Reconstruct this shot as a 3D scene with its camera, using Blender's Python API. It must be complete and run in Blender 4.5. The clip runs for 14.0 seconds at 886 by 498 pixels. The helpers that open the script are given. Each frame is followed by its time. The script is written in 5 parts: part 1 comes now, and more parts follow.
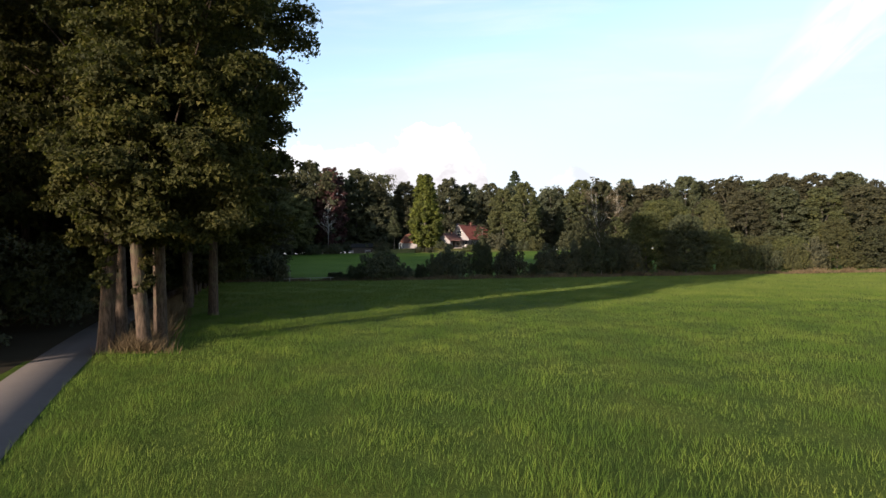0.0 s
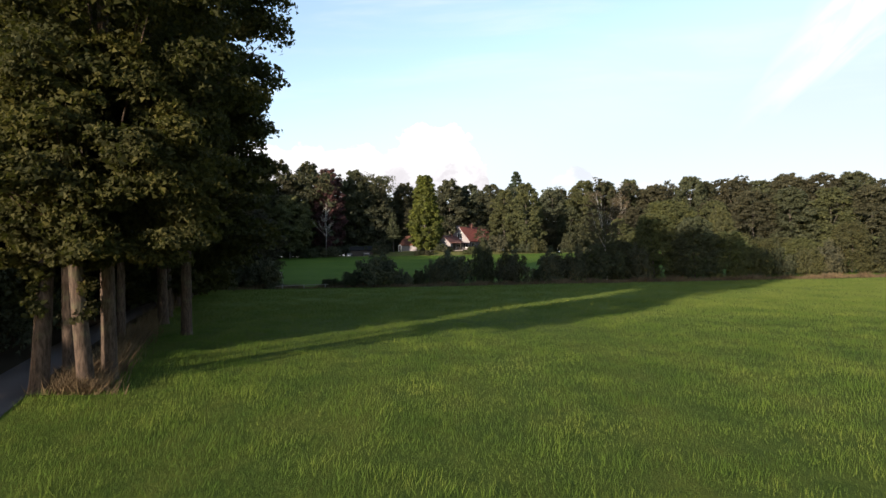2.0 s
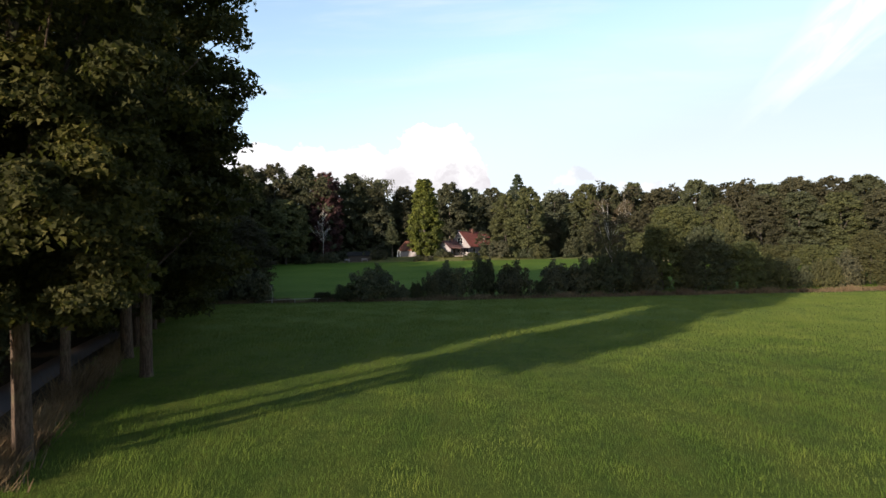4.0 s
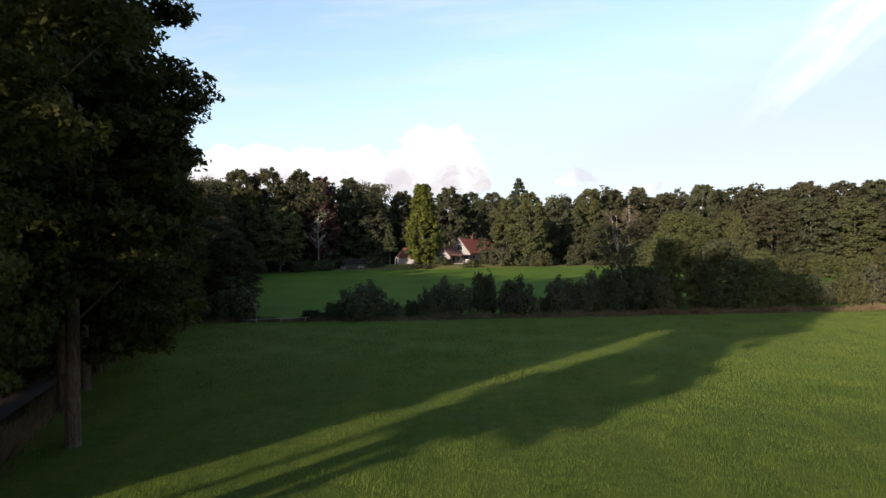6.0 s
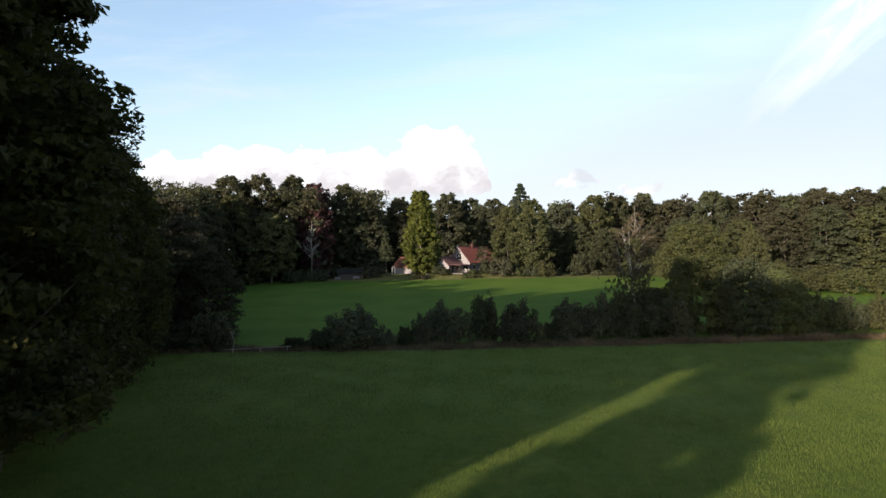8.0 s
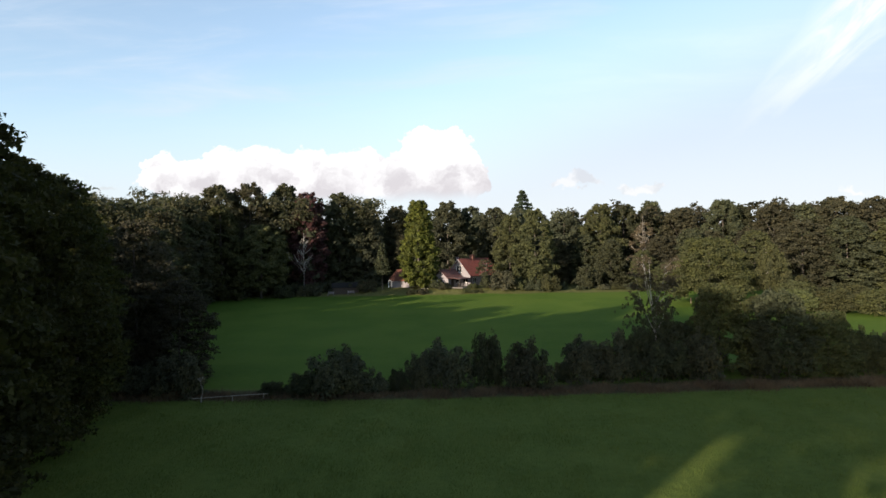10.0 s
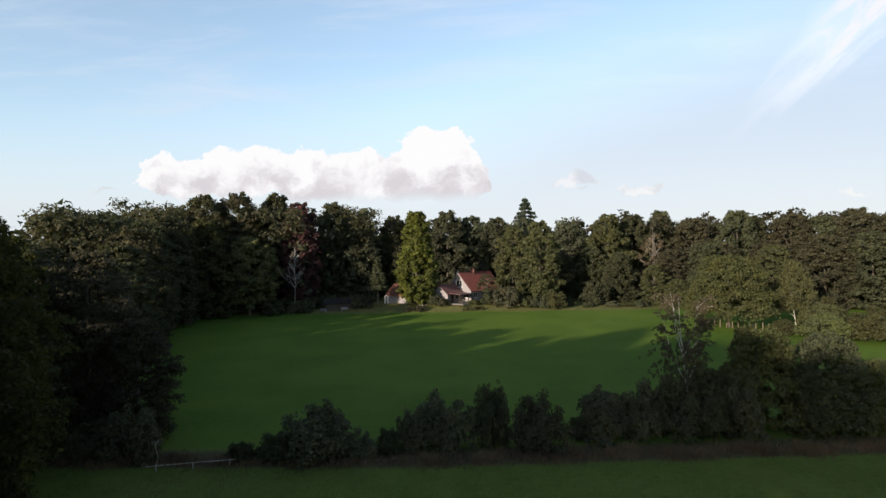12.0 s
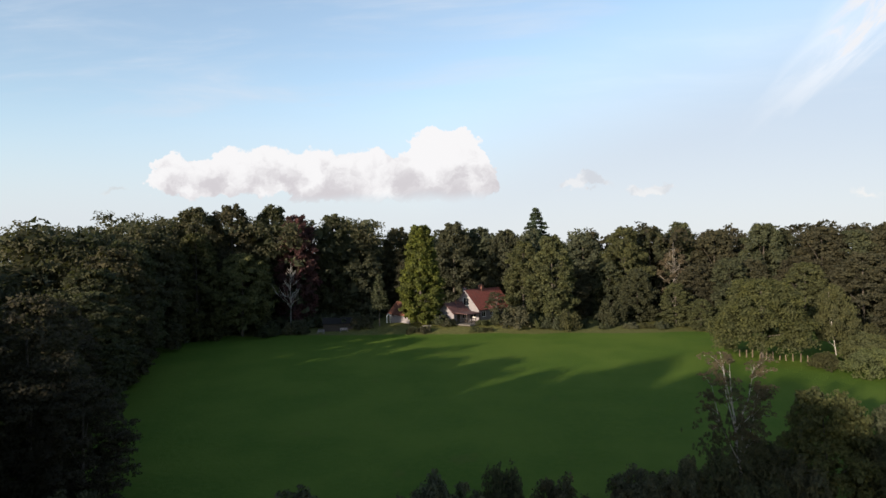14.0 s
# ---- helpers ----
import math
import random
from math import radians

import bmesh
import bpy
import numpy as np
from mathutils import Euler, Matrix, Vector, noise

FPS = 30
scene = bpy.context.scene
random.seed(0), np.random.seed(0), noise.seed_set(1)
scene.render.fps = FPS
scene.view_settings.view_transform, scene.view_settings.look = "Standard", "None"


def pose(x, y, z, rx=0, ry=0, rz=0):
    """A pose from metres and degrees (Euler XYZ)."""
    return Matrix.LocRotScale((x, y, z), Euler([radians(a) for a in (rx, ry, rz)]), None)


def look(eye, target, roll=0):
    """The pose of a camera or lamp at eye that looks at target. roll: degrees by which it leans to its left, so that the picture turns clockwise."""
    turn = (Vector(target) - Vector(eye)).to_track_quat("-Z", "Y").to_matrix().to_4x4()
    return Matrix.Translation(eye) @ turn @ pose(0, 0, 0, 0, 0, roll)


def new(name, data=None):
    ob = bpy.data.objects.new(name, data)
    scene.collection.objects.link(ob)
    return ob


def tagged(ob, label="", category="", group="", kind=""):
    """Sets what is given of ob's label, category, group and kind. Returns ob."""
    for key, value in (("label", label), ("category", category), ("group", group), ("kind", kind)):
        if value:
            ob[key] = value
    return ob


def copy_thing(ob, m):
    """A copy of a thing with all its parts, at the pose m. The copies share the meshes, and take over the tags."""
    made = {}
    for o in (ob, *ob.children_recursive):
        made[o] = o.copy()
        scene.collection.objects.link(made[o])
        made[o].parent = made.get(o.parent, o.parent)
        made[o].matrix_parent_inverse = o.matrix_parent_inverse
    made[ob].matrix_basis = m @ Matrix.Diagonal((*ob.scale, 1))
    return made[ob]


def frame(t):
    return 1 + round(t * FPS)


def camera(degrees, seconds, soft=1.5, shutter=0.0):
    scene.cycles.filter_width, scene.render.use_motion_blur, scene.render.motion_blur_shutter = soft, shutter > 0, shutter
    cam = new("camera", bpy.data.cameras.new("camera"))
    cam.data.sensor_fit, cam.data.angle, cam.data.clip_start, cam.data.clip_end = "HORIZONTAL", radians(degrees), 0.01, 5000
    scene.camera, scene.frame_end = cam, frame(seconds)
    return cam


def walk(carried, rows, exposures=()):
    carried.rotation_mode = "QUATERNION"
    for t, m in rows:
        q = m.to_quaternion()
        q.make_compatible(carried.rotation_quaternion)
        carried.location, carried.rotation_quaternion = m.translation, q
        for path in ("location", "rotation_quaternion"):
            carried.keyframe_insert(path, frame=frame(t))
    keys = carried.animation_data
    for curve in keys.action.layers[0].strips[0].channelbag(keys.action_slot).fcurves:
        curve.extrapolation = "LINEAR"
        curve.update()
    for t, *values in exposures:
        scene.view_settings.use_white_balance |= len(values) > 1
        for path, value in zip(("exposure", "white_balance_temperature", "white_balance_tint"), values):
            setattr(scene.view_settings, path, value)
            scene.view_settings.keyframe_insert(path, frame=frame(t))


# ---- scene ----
cam = camera(72.0, 14.0, soft=1.5, shutter=0.35)
PATH = [
    (0, (-0.004, 1.703, 3.332), (-0.101, 3.701, 3.347), -0.9),
    (0.5, (0.06, 2.375, 3.415), (-0.039, 4.373, 3.43), -1.0),
    (1, (0.082, 3.198, 3.581), (-0.017, 5.196, 3.596), -0.9),
    (1.5, (0.074, 4.063, 3.727), (-0.025, 6.061, 3.743), -1.0),
    (2, (0.117, 4.947, 3.98), (0.016, 6.944, 3.996), -1.1),
    (2.5, (0.215, 5.715, 4.295), (0.113, 7.713, 4.31), -1.1),
    (3, (0.262, 6.613, 4.6), (0.159, 8.61, 4.616), -1.1),
    (5.5, (0.351, 12.455, 6.618), (0.245, 14.452, 6.636), -1.2),
    (6, (0.381, 13.807, 6.963), (0.275, 15.804, 6.984), -1.1),
    (6.5, (0.381, 15.245, 7.415), (0.275, 17.242, 7.437), -1.1),
    (7, (0.444, 16.787, 7.952), (0.337, 18.784, 7.975), -1.1),
    (7.5, (0.44, 18.333, 8.51), (0.334, 20.33, 8.533), -1.1),
    (8, (0.534, 19.972, 9.132), (0.427, 21.969, 9.156), -1.1),
    (10.5, (0.415, 29.048, 12.91), (0.308, 31.045, 12.935), -1.2),
    (11, (0.367, 30.912, 13.631), (0.26, 32.909, 13.657), -1.1),
    (11.5, (0.272, 33.012, 14.435), (0.166, 35.009, 14.461), -1.1),
    (12, (0.248, 35.066, 15.284), (0.141, 37.063, 15.31), -1.1),
    (12.5, (0.217, 37.1, 16.133), (0.111, 39.097, 16.159), -1.0),
    (13, (0.238, 39.157, 17.049), (0.13, 41.154, 17.075), -1.0),
    (13.5, (0.229, 41.399, 17.968), (0.111, 43.395, 17.994), -1.0),
    (14, (0.279, 43.661, 18.788), (0.146, 45.656, 18.815), -1.0),
]
EXPOSURES = [(0.0, 2.0, 6500, 12), (5.0, 1.91, 6500, 12), (8.0, 1.86, 6500, 12), (11.0, 1.72, 6500, 12), (14.0, 1.58, 6500, 12)]
walk(cam, [(t, look(eye, target, roll)) for t, eye, target, roll in PATH], EXPOSURES)

# ---------------------------------------------------------------- light and sky
SUN_WAY = Vector((0.60, 0.80, -0.208)).normalized()      # the way the light travels
SUN_HEIGHT = math.asin(-SUN_WAY.z)
sun_data = bpy.data.lights.new("sun", "SUN")
sun_data.energy, sun_data.angle, sun_data.color = 3.0, radians(1.0), (1.0, 0.86, 0.67)
sun = new("sun", sun_data)
sun.matrix_world = look(-SUN_WAY * 300, (0, 0, 0))


class Nodes:
    """A short way to write node trees."""

    def __init__(self, tree):
        self.tree = tree

    def add(self, kind, values=(), operation=""):
        node = self.tree.nodes.new(kind)
        if operation:
            node.operation = operation
        for key, value in dict(values).items():
            self.put(node.inputs[key], value)
        return node

    def put(self, socket, value):
        if isinstance(value, bpy.types.NodeSocket):
            self.tree.links.new(value, socket)
        else:
            socket.default_value = value

    def math(self, op, a, b=0.0, clamp=False):
        node = self.add("ShaderNodeMath", {0: a, 1: b}, operation=op)
        node.use_clamp = clamp
        return node.outputs[0]

    def step(self, value, low, high, to_low=0.0, to_high=1.0):
        node = self.add("ShaderNodeMapRange", {0: value, 1: low, 2: high, 3: to_low, 4: to_high})
        node.interpolation_type = "SMOOTHSTEP"
        return node.outputs[0]

    def noise(self, vector, scale, detail=4.0, rough=0.55, warp=0.0):
        return self.add("ShaderNodeTexNoise", {"Vector": vector, "Scale": scale, "Detail": detail, "Roughness": rough, "Distortion": warp}).outputs[0]

    def mix(self, factor, a, b, blend="MIX"):
        node = self.add("ShaderNodeMix")
        node.data_type, node.blend_type = "RGBA", blend
        for n, value in ((0, factor), (6, a), (7, b)):
            if n and not isinstance(value, bpy.types.NodeSocket):
                value = (*value, 1.0)
            self.put(node.inputs[n], value)
        return node.outputs[2]


world = bpy.data.worlds.new("sky")
scene.world = world
world.use_nodes = True
world.node_tree.nodes.clear()
W = Nodes(world.node_tree)
sky = W.add("ShaderNodeTexSky")
sky.sky_type, sky.sun_disc, sky.sun_elevation, sky.sun_rotation = "NISHITA", False, SUN_HEIGHT, math.atan2(-SUN_WAY.x, -SUN_WAY.y)
sky.altitude, sky.air_density, sky.dust_density, sky.ozone_density = 50, 1.0, 0.6, 1.0
way = W.add("ShaderNodeTexCoord").outputs["Generated"]
xyz = W.add("ShaderNodeSeparateXYZ", {0: way})
ahead = W.math("MAXIMUM", xyz.outputs[1], 0.02)
u, v = W.math("DIVIDE", xyz.outputs[0], ahead), W.math("DIVIDE", xyz.outputs[2], ahead)
front = W.step(xyz.outputs[1], 0.25, 0.5)
flat = W.add("ShaderNodeCombineXYZ", {0: u, 1: v, 2: 0.0}).outputs[0]
billow = W.math("ADD", W.math("MULTIPLY", W.noise(flat, 12.0, 5.0, 0.5), 0.7), W.math("MULTIPLY", W.noise(flat, 34.0, 6.0, 0.6), 0.3))


warp = W.add("ShaderNodeTexNoise", {"Vector": flat, "Scale": 17.0, "Detail": 6.0, "Roughness": 0.62}).outputs["Color"]
warp = W.add("ShaderNodeVectorMath", {0: warp, 1: (0.5, 0.5, 0.5)}, operation="SUBTRACT").outputs[0]
warp = W.add("ShaderNodeVectorMath", {0: warp, 1: (0.095, 0.085, 0.0)}, operation="MULTIPLY").outputs[0]
bent = W.add("ShaderNodeVectorMath", {0: flat, 1: warp}, operation="ADD").outputs[0]


def puffs(discs, flatten=1.0):
    """How thick a bank of round cloud heads is in a direction: u, v, radius each."""
    at = W.add("ShaderNodeVectorMath", {0: bent, 1: (1.0, flatten, 1.0)}, operation="MULTIPLY").outputs[0]
    total = 0.0
    for a, b, r in discs:
        off = W.add("ShaderNodeVectorMath", {0: at, 1: (a, b * flatten, 0.0)}, operation="DISTANCE").outputs["Value"]
        near = W.math("POWER", W.math("DIVIDE", off, r), 2.0)
        total = W.math("ADD", total, W.math("POWER", 0.30, near))
    return total


fold = W.noise(W.add("ShaderNodeVectorMath", {0: bent, 1: (0.006, 0.010, 0.0)}, operation="ADD").outputs[0], 15.0, 5.0, 0.55)
bank = puffs(((-0.538, 0.146, 0.046), (-0.478, 0.140, 0.046), (-0.413, 0.152, 0.052), (-0.353, 0.142, 0.050), (-0.286, 0.154, 0.052), (-0.233, 0.128, 0.050), (-0.178, 0.128, 0.042),
              (-0.123, 0.132, 0.054), (-0.088, 0.155, 0.050), (-0.058, 0.164, 0.046), (-0.034, 0.172, 0.040), (-0.053, 0.135, 0.055), (-0.010, 0.122, 0.038)))
ragged = W.math("ADD", bank, W.math("MULTIPLY", W.math("SUBTRACT", billow, 0.5), 1.5))
bank_mask = W.math("MULTIPLY", W.step(ragged, 0.50, 0.64), W.step(W.math("ADD", v, W.math("MULTIPLY", W.math("SUBTRACT", billow, 0.5), 0.03)), 0.086, 0.112))
bank_mask = W.math("MULTIPLY", bank_mask, front)
small = puffs(((0.150, 0.116, 0.040), (0.178, 0.113, 0.036), (0.262, 0.108, 0.042), (0.285, 0.112, 0.034), (0.613, 0.091, 0.036), (-0.63, 0.12, 0.034)), 4.0)
small_ragged = W.math("ADD", small, W.math("MULTIPLY", W.math("SUBTRACT", billow, 0.5), 1.6))
small_mask = W.math("MULTIPLY", W.math("MULTIPLY", W.step(small_ragged, 0.40, 0.95), 0.8), front)
# The broad streak of high ice cloud, and thin veils over the whole sky.
turned = W.add("ShaderNodeMapping", {"Vector": flat, "Location": (-0.455, -0.232, 0.0)}).outputs[0]
turned = W.add("ShaderNodeMapping", {"Vector": turned, "Rotation": (0.0, 0.0, -0.73)}).outputs[0]
along = W.add("ShaderNodeSeparateXYZ", {0: turned})
fibre = W.add("ShaderNodeMapping", {"Vector": turned, "Scale": (3.0, 14.0, 1.0)}).outputs[0]
fibres = W.noise(fibre, 1.6, 6.0, 0.62, 0.6)
width = W.math("ADD", 0.018, W.math("MULTIPLY", W.math("MAXIMUM", along.outputs[0], 0.0), 0.16))
across = W.math("DIVIDE", W.math("ABSOLUTE", W.math("ADD", along.outputs[1], W.math("MULTIPLY", W.math("SUBTRACT", fibres, 0.5), 0.075))), width)
streak = W.math("MULTIPLY", W.step(across, 1.7, 0.3), W.step(along.outputs[0], -0.10, 0.20))
streak = W.math("MULTIPLY", W.math("MULTIPLY", streak, W.step(fibres, 0.28, 0.62, 0.28, 1.0)), front)
veil_at = W.add("ShaderNodeMapping", {"Vector": flat, "Rotation": (0.0, 0.0, 0.18), "Scale": (1.5, 9.0, 1.0)}).outputs[0]
veil = W.math("MULTIPLY", W.step(W.noise(veil_at, 1.5, 6.0, 0.6, 0.4), 0.40, 0.78, 0.16, 0.74), 0.9)
low_haze = W.step(W.math("SUBTRACT", v, W.math("MULTIPLY", W.math("MAXIMUM", W.math("ADD", u, 0.1), 0.0), 0.30)), 0.38, 0.04, 0.0, 0.93)
thin = W.math("MAXIMUM", W.math("MULTIPLY", veil, front), W.math("MULTIPLY", streak, 1.2, True))
thin = W.math("MAXIMUM", thin, W.math("MULTIPLY", low_haze, front))
CLOUD = 0.275
lift = W.math("ADD", W.math("MULTIPLY", W.math("SUBTRACT", v, 0.136), 16.0), W.math("MULTIPLY", W.math("SUBTRACT", fold, 0.5), 4.6))
lit = W.step(lift, -0.75, 0.45)
bank_colour = W.mix(lit, (0.82, 0.795, 0.82), (1.16, 1.16, 1.16))
blue = W.add("ShaderNodeBackground", {0: sky.outputs[0], 1: 0.088})
white = W.add("ShaderNodeBackground", {0: W.mix(W.math("MAXIMUM", W.math("MULTIPLY", streak, 1.2, True), W.math("MULTIPLY", veil, W.step(v, 0.16, 0.34, 0.0, 0.9))), W.mix(small_mask, W.mix(W.step(v, 0.06, 0.34), (0.84, 0.91, 0.99), (0.66, 0.82, 1.01)), W.mix(W.step(fold, 0.42, 0.58), (0.74, 0.745, 0.80), (1.02, 1.0, 1.01))), (1.06, 1.09, 1.13)), 1: CLOUD})
heap = W.add("ShaderNodeBackground", {0: bank_colour, 1: CLOUD * 0.98})
cover = W.add("ShaderNodeMixShader", {0: W.math("MAXIMUM", thin, small_mask), 1: blue.outputs[0], 2: white.outputs[0]})
cover = W.add("ShaderNodeMixShader", {0: bank_mask, 1: cover.outputs[0], 2: heap.outputs[0]})
W.add("ShaderNodeOutputWorld", {0: cover.outputs[0]})


# ---------------------------------------------------------------- materials
def material(name):
    mat = bpy.data.materials.new(name)
    mat.use_nodes = True
    mat.node_tree.nodes.clear()
    return mat, Nodes(mat.node_tree)


def surface(n, colour, rough, bump=None, strength=0.3, distance=0.05, metal=0.0, spec=0.4):
    body = n.add("ShaderNodeBsdfPrincipled", {"Base Color": colour, "Roughness": rough, "Metallic": metal, "Specular IOR Level": spec})
    if bump is not None:
        n.put(body.inputs["Normal"], n.add("ShaderNodeBump", {"Height": bump, "Strength": strength, "Distance": distance}).outputs[0])
    n.add("ShaderNodeOutputMaterial", {0: body.outputs[0]})
    return body


def leaf_material(name, dark, mid, light, through_light=0.32):
    """Leaves: each its own shade, clumps and whole trees a little apart, some light passing through."""
    mat, n = material(name)
    each = n.add("ShaderNodeNewGeometry").outputs["Random Per Island"]
    whole = n.add("ShaderNodeObjectInfo").outputs["Random"]
    place = n.add("ShaderNodeTexCoord").outputs["Object"]
    clump = n.noise(place, 0.55, 3.0)
    ramp = n.add("ShaderNodeValToRGB", {0: n.math("ADD", n.math("MULTIPLY", each, 0.5), n.math("MULTIPLY", n.math("SUBTRACT", clump, 0.25), 1.0), True)})
    ramp.color_ramp.elements[0].color, ramp.color_ramp.elements[1].color = (*dark, 1), (*light, 1)
    ramp.color_ramp.elements.new(0.5).color = (*mid, 1)
    hue = n.add("ShaderNodeHueSaturation", {"Hue": n.step(whole, 0.0, 1.0, 0.485, 0.515), "Value": n.step(whole, 0.0, 1.0, 0.82, 1.22), "Saturation": n.step(clump, 0.3, 0.7, 0.85, 1.05), "Color": ramp.outputs[0]}).outputs[0]
    body = n.add("ShaderNodeBsdfPrincipled", {"Base Color": hue, "Roughness": 0.7, "Specular IOR Level": 0.06})
    glow = n.add("ShaderNodeBsdfTranslucent", {0: n.mix(0.35, hue, (0.12, 0.14, 0.02), "MIX")})
    n.add("ShaderNodeOutputMaterial", {0: n.add("ShaderNodeMixShader", {0: through_light, 1: body.outputs[0], 2: glow.outputs[0]}).outputs[0]})
    return mat


def bark_material(name, dark, light, scale=6.0, patches=False):
    mat, n = material(name)
    place = n.add("ShaderNodeTexCoord").outputs["Object"]
    long = n.add("ShaderNodeMapping", {"Vector": place, "Scale": (1.0, 1.0, 0.22)}).outputs[0]
    rough = n.noise(long, scale * 2.2, 6.0, 0.65, 0.5)
    stain = n.noise(place, 1.3, 3.0)
    colour = n.mix(n.step(rough, 0.35, 0.65), dark, light)
    if patches:
        flat_marks = n.add("ShaderNodeMapping", {"Vector": place, "Scale": (1.0, 1.0, 5.0)}).outputs[0]
        colour = n.mix(n.step(n.noise(flat_marks, 2.2, 4.0), 0.58, 0.64), colour, (0.035, 0.03, 0.028))
    colour = n.mix(n.step(stain, 0.52, 0.75, 0.0, 0.45), colour, (0.10, 0.115, 0.06))
    surface(n, colour, 0.9, rough, 0.7, 0.05, spec=0.15)
    return mat


OAK_LEAF = leaf_material("oak_leaves", (0.0163, 0.0167, 0.0057), (0.0308, 0.0295, 0.0092), (0.0634, 0.051, 0.0141), 0.26)
SHADE_LEAF = leaf_material("shaded_wood_leaves", (0.0300, 0.0335, 0.0205), (0.0475, 0.0520, 0.0320), (0.0730, 0.0760, 0.0450), 0.25)
GREEN_LEAF = leaf_material("broad_leaves", (0.0325, 0.0373, 0.0224), (0.0489, 0.0536, 0.0299), (0.076, 0.0774, 0.0407), 0.36)
BROWN_LEAF = leaf_material("late_summer_leaves", (0.033, 0.0324, 0.0205), (0.0463, 0.0443, 0.0271), (0.0688, 0.0621, 0.037), 0.36)
COPPER_LEAF = leaf_material("copper_leaves", (0.0374, 0.0187, 0.022), (0.0572, 0.0275, 0.0308), (0.0814, 0.0396, 0.0396), 0.3)
LIME_LEAF = leaf_material("yellow_green_leaves", (0.041, 0.0482, 0.0128), (0.0735, 0.0814, 0.0181), (0.1114, 0.1147, 0.0284), 0.4)
OLIVE_LEAF = leaf_material("olive_leaves", (0.0399, 0.0445, 0.0213), (0.0592, 0.0625, 0.0277), (0.0876, 0.0862, 0.0386), 0.36)
WILLOW_LEAF = leaf_material("grey_green_leaves", (0.034, 0.036, 0.022), (0.056, 0.058, 0.033), (0.088, 0.086, 0.048), 0.25)
# Lighter copy of OLIVE_LEAF, with sunlight on round crowns put into the colour.
ROUND_LEAF = leaf_material("lit_olive_leaves", (0.0483, 0.0597, 0.025), (0.0749, 0.0857, 0.034), (0.1125, 0.1178, 0.0464), 0.36)
CORNER_LEAF = leaf_material("dark_brownish_leaves", (0.0226, 0.0226, 0.0156), (0.0406, 0.036, 0.0247), (0.0676, 0.0607, 0.0406), 0.3)
# Lighter than OLIVE_LEAF: the daylight on the maple is put into the colour.
LIT_MAPLE_LEAF = leaf_material("light_green_leaves", (0.046, 0.052, 0.024), (0.074, 0.079, 0.033), (0.112, 0.112, 0.048), 0.3)
WITHERED_LEAF = leaf_material("withered_leaves", (0.040, 0.032, 0.020), (0.066, 0.053, 0.034), (0.100, 0.080, 0.052), 0.2)
NEEDLE = leaf_material("dark_needles", (0.012, 0.018, 0.013), (0.022, 0.032, 0.020), (0.038, 0.050, 0.028), 0.1)
BUSH_LEAF = leaf_material("hedge_leaves", (0.0328, 0.0372, 0.0241), (0.0613, 0.0613, 0.0372), (0.1073, 0.0963, 0.0525), 0.3)
# Oak leaves kept dark: the shade on the row is put into their colour.
SHADED_OAK_LEAF = leaf_material("dark_oak_leaves", (0.0149, 0.0174, 0.0066), (0.03, 0.0317, 0.0098), (0.0601, 0.0546, 0.0153), 0.25)
OAK_BARK = bark_material("oak_bark", (0.026, 0.018, 0.014), (0.078, 0.054, 0.041))
DARK_BARK = bark_material("dark_bark", (0.035, 0.030, 0.026), (0.11, 0.095, 0.078), 4.0)
BIRCH_BARK = bark_material("birch_bark", (0.22, 0.205, 0.185), (0.40, 0.375, 0.34), 4.0, True)
DEAD_WOOD = bark_material("bare_grey_wood", (0.15, 0.132, 0.112), (0.27, 0.242, 0.21), 4.0)


